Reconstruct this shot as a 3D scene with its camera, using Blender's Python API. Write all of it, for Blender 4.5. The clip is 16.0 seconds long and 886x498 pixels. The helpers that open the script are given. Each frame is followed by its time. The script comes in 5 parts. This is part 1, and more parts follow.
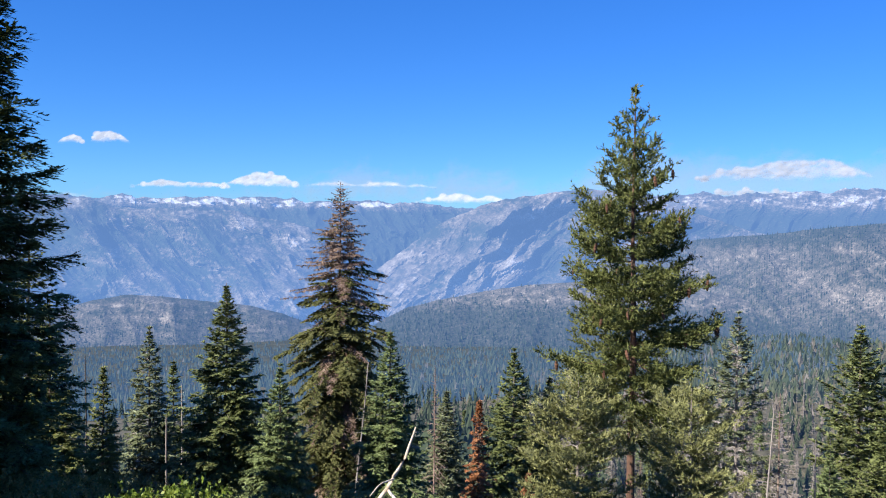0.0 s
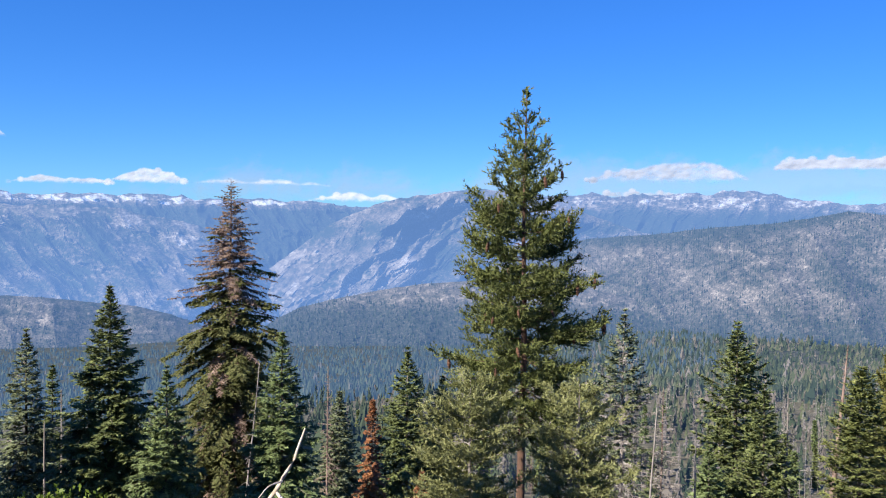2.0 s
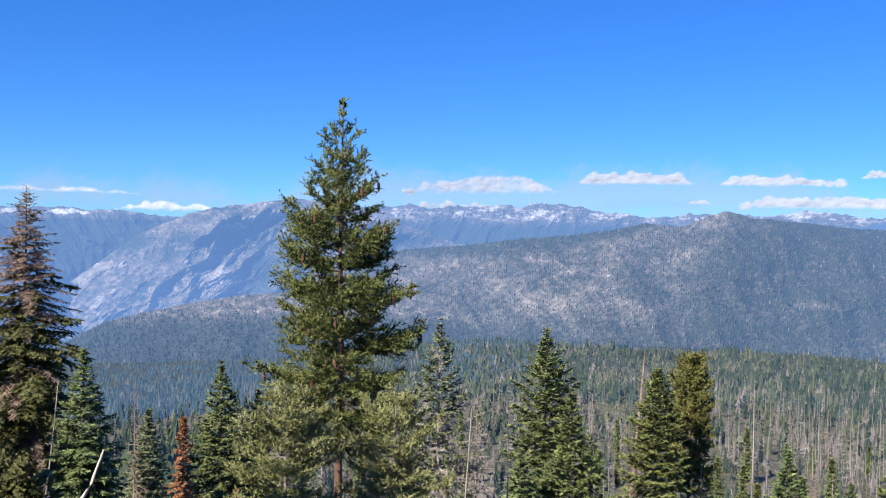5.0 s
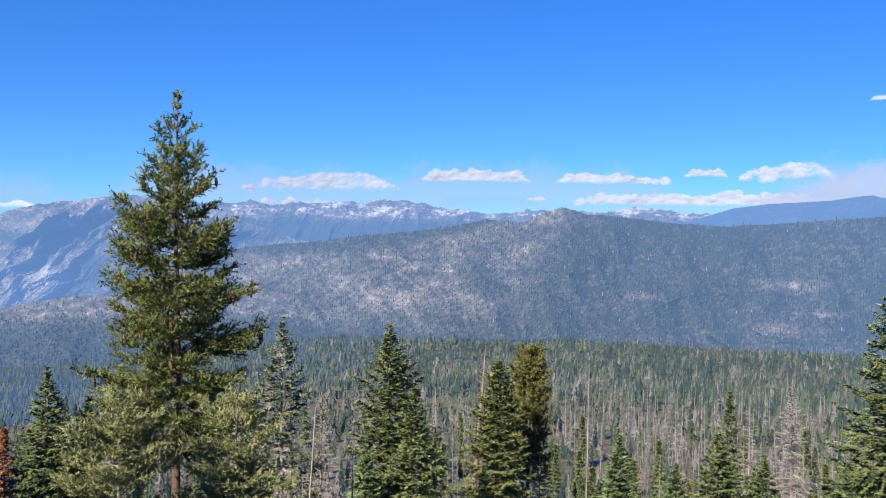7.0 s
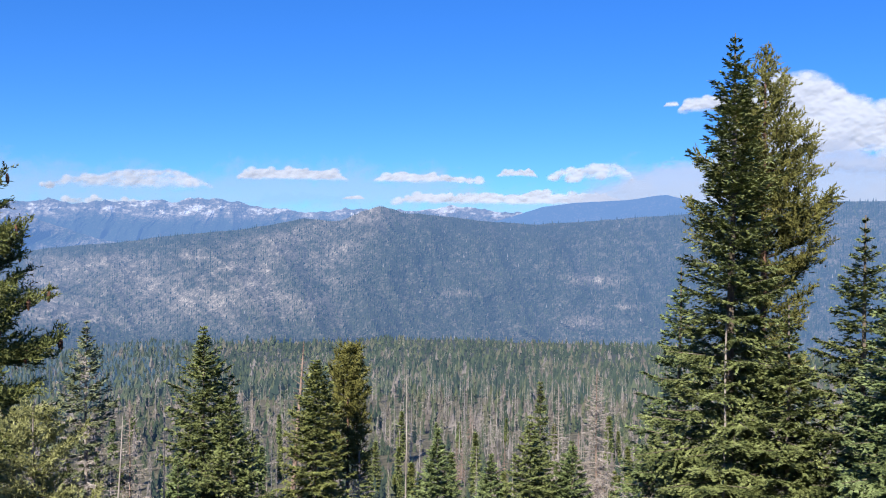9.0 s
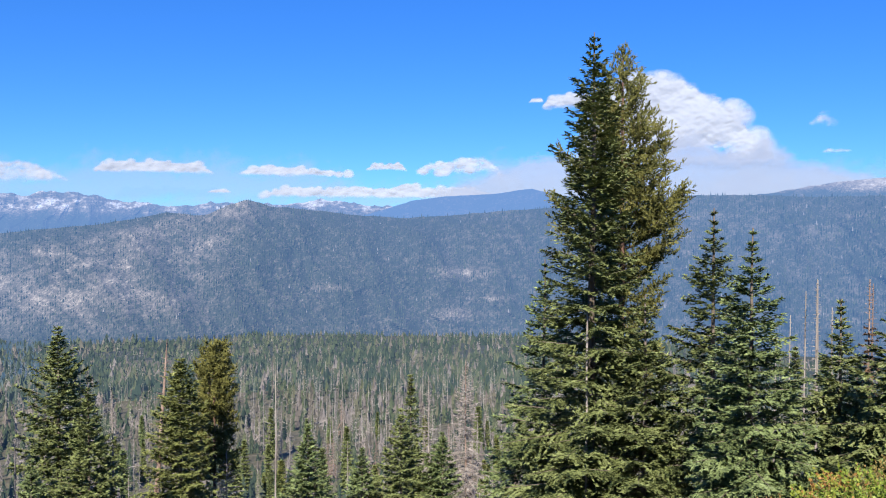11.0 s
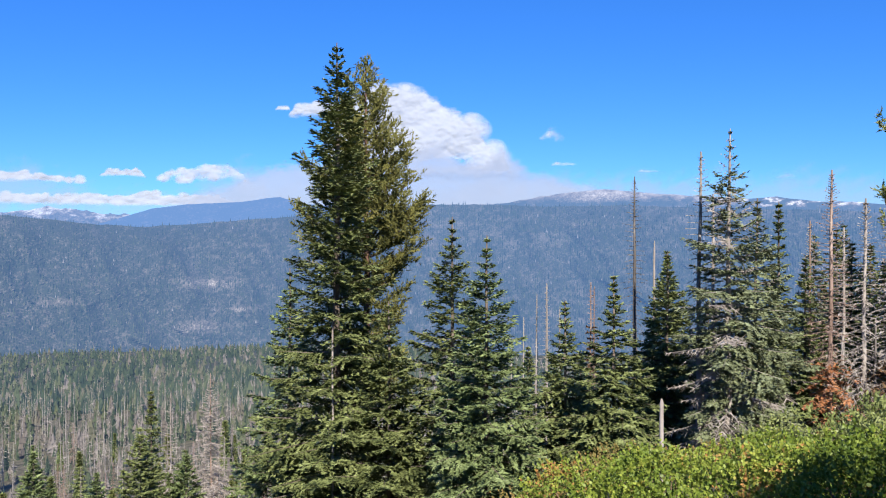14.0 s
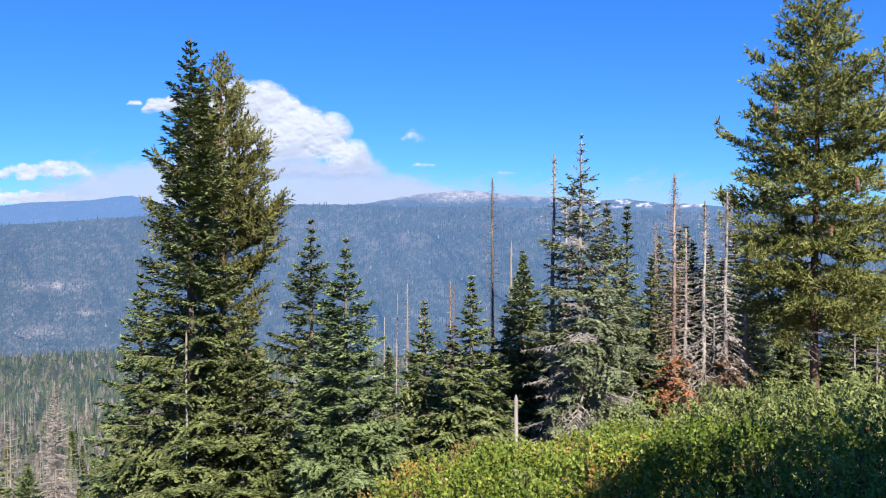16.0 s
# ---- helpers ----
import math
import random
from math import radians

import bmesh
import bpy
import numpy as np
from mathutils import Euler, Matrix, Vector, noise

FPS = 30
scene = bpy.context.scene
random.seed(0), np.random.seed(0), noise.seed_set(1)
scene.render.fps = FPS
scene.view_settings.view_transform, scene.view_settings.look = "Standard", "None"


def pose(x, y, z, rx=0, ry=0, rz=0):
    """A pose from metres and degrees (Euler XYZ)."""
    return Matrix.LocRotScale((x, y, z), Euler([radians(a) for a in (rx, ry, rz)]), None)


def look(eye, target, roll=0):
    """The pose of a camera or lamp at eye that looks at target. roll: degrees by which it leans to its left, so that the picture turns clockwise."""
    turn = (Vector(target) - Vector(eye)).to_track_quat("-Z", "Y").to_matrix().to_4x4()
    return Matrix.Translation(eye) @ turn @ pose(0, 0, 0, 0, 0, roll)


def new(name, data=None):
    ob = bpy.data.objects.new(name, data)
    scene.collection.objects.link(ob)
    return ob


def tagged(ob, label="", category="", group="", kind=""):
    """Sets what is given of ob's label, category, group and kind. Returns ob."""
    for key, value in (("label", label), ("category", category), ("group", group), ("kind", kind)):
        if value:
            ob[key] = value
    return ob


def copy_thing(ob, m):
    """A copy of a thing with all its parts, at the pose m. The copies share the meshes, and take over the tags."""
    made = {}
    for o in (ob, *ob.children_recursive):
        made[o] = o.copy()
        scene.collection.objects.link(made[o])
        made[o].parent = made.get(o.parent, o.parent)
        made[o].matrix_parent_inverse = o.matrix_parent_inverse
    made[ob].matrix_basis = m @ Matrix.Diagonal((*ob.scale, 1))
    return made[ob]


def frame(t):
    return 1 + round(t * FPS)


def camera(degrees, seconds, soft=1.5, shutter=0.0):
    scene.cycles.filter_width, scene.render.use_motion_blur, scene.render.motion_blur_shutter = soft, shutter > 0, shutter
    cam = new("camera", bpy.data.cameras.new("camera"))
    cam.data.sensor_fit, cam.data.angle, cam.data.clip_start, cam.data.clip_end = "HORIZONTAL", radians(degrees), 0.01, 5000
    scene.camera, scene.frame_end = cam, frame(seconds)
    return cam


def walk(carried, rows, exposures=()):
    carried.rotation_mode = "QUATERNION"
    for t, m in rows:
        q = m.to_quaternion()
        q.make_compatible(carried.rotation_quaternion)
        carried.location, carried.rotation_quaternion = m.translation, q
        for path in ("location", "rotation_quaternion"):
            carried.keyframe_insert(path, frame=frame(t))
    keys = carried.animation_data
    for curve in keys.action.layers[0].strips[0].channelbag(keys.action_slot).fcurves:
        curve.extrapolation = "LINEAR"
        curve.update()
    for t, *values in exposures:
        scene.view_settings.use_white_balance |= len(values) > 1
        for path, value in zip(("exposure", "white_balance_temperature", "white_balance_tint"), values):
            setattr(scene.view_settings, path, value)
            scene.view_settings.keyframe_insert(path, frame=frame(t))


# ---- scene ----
EYE = 1.6
ARM = 0.28          # the camera is held out this far and turned about its bearer
cam = camera(52.82, 16.0, soft=1.1)
ROWS = [            # seconds, heading (clockwise from +y), pitch, lean to the left
    (0.0, 0.00, -2.00, 0.60),
    (0.5, 1.75, -1.86, 0.70),
    (1.0, 3.40, -1.88, 0.77),
    (1.5, 5.06, -1.95, 0.79),
    (2.0, 6.79, -1.97, 0.93),
    (2.5, 8.53, -1.90, 1.08),
    (3.0, 10.44, -1.62, 1.33),
    (3.5, 12.54, -1.34, 1.41),
    (4.0, 14.57, -1.19, 1.39),
    (6.5, 25.29, -1.12, 0.79),
    (7.0, 28.42, -1.14, 0.83),
    (7.5, 32.09, -1.15, 0.91),
    (8.0, 35.24, -1.14, 0.80),
    (8.5, 37.76, -1.11, 0.61),
    (9.0, 40.05, -1.09, 0.51),
    (11.5, 51.03, -1.38, 0.18),
    (12.0, 53.98, -1.18, 0.11),
    (12.5, 56.62, -0.95, 0.14),
    (13.0, 59.44, -0.86, -0.01),
    (13.5, 62.14, -0.84, -0.09),
    (14.0, 64.46, -0.85, 0.03),
    (14.5, 66.78, -0.86, -0.07),
    (15.0, 69.02, -0.84, -0.10),
    (15.5, 71.22, -0.83, -0.04),
    (16.0, 73.34, -0.83, 0.06),
]


def way(az, el=0.0):
    a, e = radians(az), radians(el)
    return Vector((math.sin(a) * math.cos(e), math.cos(a) * math.cos(e), math.sin(e)))


def stance(az, pitch, lean):
    eye = way(az) * ARM + Vector((0, 0, EYE))
    return look(eye, eye + way(az, pitch), lean)


walk(cam, [(t, stance(a, p, r)) for t, a, p, r in ROWS], exposures=[(0.0, 1.0), (4.0, 1.0), (7.0, 0.92), (9.0, 0.95), (13.5, 0.95), (16.0, 1.05)])

# ---- light ----
SUN_AZ, SUN_EL = 238.0, 37.0
world = bpy.data.worlds.new("sky")
scene.world = world
world.use_nodes = True
wn, wl = world.node_tree.nodes, world.node_tree.links
wn.clear()
sky = wn.new("ShaderNodeTexSky")
sky.sky_type = "NISHITA"
sky.sun_disc = False
sky.sun_elevation, sky.sun_rotation = radians(SUN_EL), radians(SUN_AZ)
sky.altitude, sky.air_density, sky.dust_density, sky.ozone_density = 2000, 1.0, 0.1, 2.0
hsv = wn.new("ShaderNodeHueSaturation")
hsv.inputs["Saturation"].default_value = 1.45
gain = wn.new("ShaderNodeMix")
gain.data_type, gain.blend_type = "RGBA", "MULTIPLY"
gain.inputs[0].default_value = 1.0
gain.inputs[7].default_value = (0.36, 0.76, 1.42, 1)
bg = wn.new("ShaderNodeBackground")
bg.inputs["Strength"].default_value = 0.099
wout = wn.new("ShaderNodeOutputWorld")
soft = wn.new("ShaderNodeGamma")
soft.inputs["Gamma"].default_value = 0.72
wl.new(sky.outputs[0], soft.inputs["Color"])
wl.new(soft.outputs[0], hsv.inputs["Color"])
wl.new(hsv.outputs[0], gain.inputs[6])
wl.new(gain.outputs[2], bg.inputs["Color"])
wl.new(bg.outputs[0], wout.inputs["Surface"])
sun = new("sun", bpy.data.lights.new("sun", "SUN"))
sun.data.energy, sun.data.angle, sun.data.color = 5.0, radians(0.55), (1.0, 0.94, 0.84)
sun.matrix_world = look(way(SUN_AZ, SUN_EL) * 100, (0, 0, 0))


# ---- materials ----
def material(name, stops, scale=1.0, detail=5.0, rough=0.8, bump=0.0, fine=8.0, island=0.0, translucent=0.0, haze_glow=0.0, far=0.0,
             haze_colour=(0.16, 0.33, 0.75), attribute="", grain=0.2, stretch=(1, 1, 1), gloss=0.3, low=0.0):
    """Colour stops over two scales of noise (or an attribute), grain, relief; a share of blue emission mixed into the
    surface paints haze;
    low: how much more of it is mixed in down in the valleys."""
    m = bpy.data.materials.new(name)
    m.use_nodes = True
    n, l = m.node_tree.nodes, m.node_tree.links
    n.clear()
    out = n.new("ShaderNodeOutputMaterial")
    geo = n.new("ShaderNodeNewGeometry")
    mapping = n.new("ShaderNodeMapping")
    mapping.inputs["Scale"].default_value = stretch
    l.new(geo.outputs["Position"], mapping.inputs["Vector"])
    a = n.new("ShaderNodeTexNoise")
    a.inputs["Scale"].default_value, a.inputs["Detail"].default_value, a.inputs["Roughness"].default_value = scale, detail, 0.62
    l.new(mapping.outputs[0], a.inputs["Vector"])
    b = n.new("ShaderNodeTexNoise")
    b.inputs["Scale"].default_value, b.inputs["Detail"].default_value, b.inputs["Roughness"].default_value = scale * fine, 5.0, 0.65
    l.new(mapping.outputs[0], b.inputs["Vector"])
    mix = n.new("ShaderNodeMath")
    mix.operation = "MULTIPLY_ADD"
    mix.inputs[1].default_value, mix.inputs[2].default_value = 0.45, -0.225
    l.new(b.outputs["Fac"], mix.inputs[0])
    add = n.new("ShaderNodeMath")
    add.operation = "ADD"
    source = a.outputs["Fac"]
    if attribute:
        at = n.new("ShaderNodeAttribute")
        at.attribute_name = attribute
        source = at.outputs["Fac"]
        mix.inputs[1].default_value, mix.inputs[2].default_value = grain, -grain / 2
    l.new(source, add.inputs[0])
    l.new(mix.outputs[0], add.inputs[1])
    fac = add.outputs[0]
    if island:
        isl = n.new("ShaderNodeMath")
        isl.operation = "MULTIPLY_ADD"
        isl.inputs[1].default_value = island
        l.new(geo.outputs["Random Per Island"], isl.inputs[0])
        l.new(fac, isl.inputs[2])
        off = n.new("ShaderNodeMath")
        off.operation = "SUBTRACT"
        off.inputs[1].default_value = island / 2
        l.new(isl.outputs[0], off.inputs[0])
        fac = off.outputs[0]
    ramp = n.new("ShaderNodeValToRGB")
    while len(ramp.color_ramp.elements) < len(stops):
        ramp.color_ramp.elements.new(0.5)
    for e, (at_, colour) in zip(ramp.color_ramp.elements, stops):
        e.position, e.color = at_, (*colour, 1)
    l.new(fac, ramp.inputs["Fac"])
    bsdf = n.new("ShaderNodeBsdfPrincipled")
    bsdf.inputs["Roughness"].default_value = rough
    bsdf.inputs["Specular IOR Level"].default_value = gloss
    l.new(ramp.outputs["Color"], bsdf.inputs["Base Color"])
    if bump:
        bm_ = n.new("ShaderNodeBump")
        bm_.inputs["Strength"].default_value = 0.8
        bm_.inputs["Distance"].default_value = bump
        l.new(add.outputs[0], bm_.inputs["Height"])
        l.new(bm_.outputs[0], bsdf.inputs["Normal"])
    surface = bsdf.outputs[0]
    if translucent:
        tr = n.new("ShaderNodeBsdfTranslucent")
        l.new(ramp.outputs["Color"], tr.inputs["Color"])
        ms = n.new("ShaderNodeMixShader")
        ms.inputs[0].default_value = translucent
        l.new(surface, ms.inputs[1])
        l.new(tr.outputs[0], ms.inputs[2])
        surface = ms.outputs[0]
    # haze painted as emission in the surface itself, even, by distance or by height
    if haze_glow:
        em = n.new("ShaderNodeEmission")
        em.inputs["Color"].default_value = (*haze_colour, 1)
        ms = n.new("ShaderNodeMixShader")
        ms.inputs[0].default_value = haze_glow
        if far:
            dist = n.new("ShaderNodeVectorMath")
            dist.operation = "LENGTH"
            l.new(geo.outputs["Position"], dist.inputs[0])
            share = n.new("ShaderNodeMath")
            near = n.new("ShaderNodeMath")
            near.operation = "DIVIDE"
            near.inputs[1].default_value = far / haze_glow ** (1 / 1.4)
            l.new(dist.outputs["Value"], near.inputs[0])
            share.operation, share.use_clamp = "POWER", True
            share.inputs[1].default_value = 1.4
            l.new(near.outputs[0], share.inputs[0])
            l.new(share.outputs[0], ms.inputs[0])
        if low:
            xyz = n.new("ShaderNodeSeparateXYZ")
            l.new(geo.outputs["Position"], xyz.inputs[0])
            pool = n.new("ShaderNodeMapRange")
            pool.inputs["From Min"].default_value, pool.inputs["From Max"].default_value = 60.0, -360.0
            pool.inputs["To Min"].default_value, pool.inputs["To Max"].default_value = haze_glow, haze_glow + low
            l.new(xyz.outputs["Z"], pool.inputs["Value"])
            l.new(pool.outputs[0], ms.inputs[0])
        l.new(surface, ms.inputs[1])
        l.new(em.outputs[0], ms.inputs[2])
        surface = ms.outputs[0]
    l.new(surface, out.inputs["Surface"])
    return m


FIR = material("fir_needles", [(0.3, (0.020, 0.031, 0.013)), (0.51, (0.160, 0.186, 0.066)), (0.82, (0.30, 0.335, 0.142))], 2.2, 4, 0.7, island=0.14, gloss=0.15, translucent=0.06)
FIR_BLUE = material("blue_fir_needles", [(0.3, (0.021, 0.035, 0.018)), (0.5, (0.157, 0.200, 0.076)), (0.8, (0.31, 0.37, 0.17))], 2.2, 4, 0.7, island=0.14, gloss=0.15, translucent=0.06)
FIR_GREY = material("grey_fir_needles", [(0.28, (0.038, 0.048, 0.035)), (0.5, (0.175, 0.198, 0.100)), (0.8, (0.30, 0.34, 0.215))], 2.2, 4, 0.7, island=0.14, gloss=0.15, translucent=0.08)
FIR_OLIVE = material("olive_fir_needles", [(0.28, (0.036, 0.045, 0.015)), (0.5, (0.160, 0.180, 0.056)), (0.8, (0.32, 0.325, 0.125))], 2.2, 4, 0.7, island=0.14, gloss=0.15, translucent=0.06)
PINE = material("pine_needles", [(0.3, (0.022, 0.030, 0.013)), (0.5, (0.125, 0.144, 0.045)), (0.8, (0.28, 0.285, 0.10))], 1.6, 4, 0.7, island=0.14, gloss=0.15, translucent=0.06)
PINE_SUN = material("yellow_green_pine_needles", [(0.26, (0.03, 0.036, 0.012)), (0.5, (0.175, 0.187, 0.053)), (0.8, (0.36, 0.35, 0.125))], 1.6, 4, 0.7, island=0.14, gloss=0.15, translucent=0.06)
SAGE = material("pale_pine_needles", [(0.24, (0.05, 0.055, 0.023)), (0.48, (0.235, 0.242, 0.095)), (0.78, (0.40, 0.40, 0.19))], 1.6, 4, 0.7, island=0.2, gloss=0.15, translucent=0.12)
PINE_GOLD = material("golden_pine_needles", [(0.28, (0.030, 0.034, 0.011)), (0.5, (0.140, 0.138, 0.040)), (0.8, (0.23, 0.212, 0.066))], 1.6, 4, 0.7, island=0.14, gloss=0.15, translucent=0.06)
FIR_DYING = material("dying_fir_needles", [(0.28, (0.040, 0.037, 0.015)), (0.5, (0.129, 0.139, 0.050)), (0.8, (0.257, 0.240, 0.101))], 1.6, 4, 0.7, island=0.14, gloss=0.15, translucent=0.25)
RUST = material("rust_needles", [(0.25, (0.13, 0.055, 0.025)), (0.5, (0.34, 0.14, 0.06)), (0.8, (0.46, 0.23, 0.11))], 0.9, 3, 0.8, island=0.5, translucent=0.2)
BROWN = material("brown_needles", [(0.25, (0.06, 0.035, 0.02)), (0.5, (0.15, 0.085, 0.045)), (0.8, (0.24, 0.16, 0.09))], 0.9, 3, 0.8, island=0.5, translucent=0.2)
BARK = material("fir_bark", [(0.3, (0.06, 0.045, 0.036)), (0.55, (0.17, 0.135, 0.11)), (0.8, (0.32, 0.28, 0.24))], 3.0, 6, 0.9, 0.03, 5, stretch=(1, 1, 0.25))
BARK_RED = material("pine_bark", [(0.3, (0.05, 0.03, 0.022)), (0.5, (0.145, 0.083, 0.058)), (0.8, (0.28, 0.17, 0.12))], 3.0, 6, 0.9, 0.04, 5, stretch=(1, 1, 0.25))
GREY_WOOD = material("weathered_wood", [(0.3, (0.14, 0.12, 0.105)), (0.5, (0.26, 0.225, 0.20)), (0.75, (0.43, 0.39, 0.355))], 4.0, 6, 0.85, 0.015, 5, stretch=(1, 1, 0.12))
BROWN_WOOD = material("brown_dead_twigs", [(0.3, (0.07, 0.045, 0.032)), (0.5, (0.20, 0.135, 0.10)), (0.75, (0.33, 0.25, 0.195))], 4.0, 6, 0.85, 0.015, 5, stretch=(1, 1, 0.12))
RED_WOOD = material("reddish_dead_wood", [(0.3, (0.09, 0.06, 0.048)), (0.5, (0.22, 0.15, 0.12)), (0.75, (0.37, 0.285, 0.24))], 4.0, 6, 0.85, 0.015, 5, stretch=(1, 1, 0.12))
CHAR_WOOD = material("charred_wood", [(0.3, (0.04, 0.035, 0.032)), (0.55, (0.12, 0.105, 0.095)), (0.8, (0.30, 0.27, 0.24))], 2.0, 6, 0.9, 0.015, 5, stretch=(1, 1, 0.15))
BLEACHED = material("bleached_wood", [(0.3, (0.36, 0.27, 0.19)), (0.5, (0.55, 0.46, 0.36)), (0.75, (0.70, 0.64, 0.56))], 6.0, 6, 0.8, 0.006, 5)
CONE = material("cone_scales", [(0.3, (0.05, 0.026, 0.016)), (0.7, (0.17, 0.085, 0.05))], 6.0, 4, 0.8, island=0.4)


# ---- mesh helpers ----
def mesh(name, verts, faces, mat, smooth=False):
    """A mesh from arrays of vertices and of triangles or quads."""
    me = bpy.data.meshes.new(name)
    verts, faces = np.asarray(verts, np.float32), np.asarray(faces, np.int32)
    k = faces.shape[1]
    me.vertices.add(len(verts))
    me.vertices.foreach_set("co", verts.ravel())
    me.loops.add(faces.size)
    me.loops.foreach_set("vertex_index", faces.ravel())
    me.polygons.add(len(faces))
    me.polygons.foreach_set("loop_start", np.arange(0, faces.size, k, dtype=np.int32))
    me.polygons.foreach_set("use_smooth", np.full(len(faces), smooth))
    me.update(calc_edges=True)
    me.validate()
    me.materials.append(mat)
    return me


def value_attribute(me, name, values):
    me.attributes.new(name, "FLOAT", "POINT").data.foreach_set("value", np.asarray(values, np.float32))


def part(name, me, parent, label=""):
    ob = new(name, me)
    ob.parent = parent
    return tagged(ob, label, kind="stuff" if name.endswith("work") else "")


def unit(v):
    return v / np.maximum(np.linalg.norm(v, axis=-1, keepdims=True), 1e-9)


def tubes(paths, radii, sides=4):
    """Tubes along many paths at once: paths (n, k, 3), radii (n, k). Quads."""
    n, k = radii.shape
    tangent = unit(np.gradient(paths, axis=1))
    ref = np.where(np.abs(tangent[..., 2:]) > 0.8, np.array([1.0, 0, 0]), np.array([0, 0, 1.0]))
    s = unit(np.cross(tangent, ref))
    u = np.cross(s, tangent)
    ang = np.arange(sides) * 2 * np.pi / sides
    ring = paths[:, :, None] + radii[:, :, None, None] * (s[:, :, None] * np.cos(ang)[:, None] + u[:, :, None] * np.sin(ang)[:, None])
    idx = np.arange(n * k * sides).reshape(n, k, sides)
    nxt = np.roll(idx, -1, axis=2)
    quads = np.stack([idx[:, :-1], nxt[:, :-1], nxt[:, 1:], idx[:, 1:]], -1).reshape(-1, 4)
    return ring.reshape(-1, 3), quads


def noise1(x, seed, octaves=4, rough=0.55):
    """Smooth noise along a line, about -1 to 1."""
    x = np.asarray(x, float)
    total, amp, norm_ = np.zeros_like(x), 1.0, 0.0
    for o in range(octaves):
        xs = x * 2 ** o + 37.7 * o + seed * 13.13
        i = np.floor(xs)
        f = xs - i
        f = f * f * (3 - 2 * f)
        h0 = np.modf(np.abs(np.sin(i * 127.1 + seed * 3.7) * 43758.5453))[0]
        h1 = np.modf(np.abs(np.sin((i + 1) * 127.1 + seed * 3.7) * 43758.5453))[0]
        total += amp * ((h0 * (1 - f) + h1 * f) * 2 - 1)
        norm_ += amp
        amp *= rough
    return total / norm_


def noise2(x, y, seed, octaves=5, rough=0.55, ridged=False):
    """Smooth noise over a plane, about -1 to 1."""
    x, y = np.broadcast_arrays(np.asarray(x, float), np.asarray(y, float))
    total, amp, norm_ = np.zeros(x.shape), 1.0, 0.0

    def cell(i, j):
        return np.modf(np.abs(np.sin(i * 127.1 + j * 311.7 + seed * 17.3) * 43758.5453))[0]
    for o in range(octaves):
        xs, ys = x * 2 ** o + 19.1 * o, y * 2 ** o + 7.7 * o
        i, j = np.floor(xs), np.floor(ys)
        f, g = xs - i, ys - j
        f, g = f * f * (3 - 2 * f), g * g * (3 - 2 * g)
        v = (cell(i, j) * (1 - f) + cell(i + 1, j) * f) * (1 - g) + (cell(i, j + 1) * (1 - f) + cell(i + 1, j + 1) * f) * g
        v = v * 2 - 1
        if ridged:
            v = 1 - 2 * np.abs(v)
        total += amp * v
        norm_ += amp
        amp *= rough
    return total / norm_


# ---- ground ----
RINGS = (0, 5, 10, 20, 40, 100, 200, 400, 700, 1300, 2000, 3000, 4950)
FALL_LEFT = (0, -0.8, -2, -5, -11, -32, -60, -100, -142, -213, -290, -370, -420)
FALL_MID = (0, -1.5, -4, -9, -19, -42, -58, -82, -112, -158, -300, -380, -420)
FALL_RIGHT = (0, -0.6, -1.3, -3, -6.5, -22, -50, -95, -130, -190, -300, -360, -420)
RISE_BACK = (0, 0.2, 0.5, 1.2, 3, 10, 20, 35, 50, 60, 60, 50, 40)
TURNS = (-180, -70, -25, -5, 24, 55, 78, 100, 135, 180)


def ground_z(x, y):
    """The ground's height: a slope that falls to a wooded bench and a valley."""
    x, y = np.asarray(x, float), np.asarray(y, float)
    r, az = np.hypot(x, y), np.degrees(np.arctan2(x, y))
    left, mid, right, back = (np.interp(r, RINGS, f) for f in (FALL_LEFT, FALL_MID, FALL_RIGHT, RISE_BACK))
    def ease(weights):
        w = np.interp(az, TURNS, weights)
        return w * w * (3 - 2 * w)
    w_back, w_left = ease((1, 1, 0, 0, 0, 0, 0, 0, 1, 1)), ease((0, 0, 1, 1, 0, 0, 0, 0, 0, 0))
    w_mid = ease((0, 0, 0, 0, 1, 1, 0, 0, 0, 0))
    w_right = 1 - w_back - w_left - w_mid
    z = w_left * left + w_mid * mid + w_right * right + w_back * back
    rough = np.clip(r - 3, 0, None)
    return z + noise2(x / 9, y / 9, 3, 4) * np.minimum(0.35, rough * 0.05) + noise2(x / 140, y / 140, 5, 4) * np.minimum(7, rough * 0.012)


def place(az, d):
    a = radians(az)
    x, y = d * math.sin(a), d * math.cos(a)
    return x, y, float(ground_z(x, y))


# litter colours; bluish emission growing with distance paints haze on the ground
GROUND = material("slope_litter", [(0.3, (0.04, 0.038, 0.022)), (0.5, (0.10, 0.09, 0.055)), (0.72, (0.19, 0.165, 0.115))], 0.35, 6, 0.95, 0.05, 12, haze_glow=0.36, far=2400, haze_colour=(0.079, 0.168, 0.385))
az_ = np.concatenate([np.arange(-180, -40, 4.0), np.arange(-40, 112, 0.8), np.arange(112, 180, 4.0)])
r_ = np.concatenate([[0.05], np.geomspace(0.6, 4950, 150)])
A_, R_ = np.meshgrid(np.radians(az_), r_)
X_, Y_ = R_ * np.sin(A_), R_ * np.cos(A_)
idx = np.arange(A_.size).reshape(A_.shape)
nxt = np.roll(idx, -1, axis=1)
quads = np.stack([idx[:-1], idx[1:], nxt[1:], nxt[:-1]], -1).reshape(-1, 4)
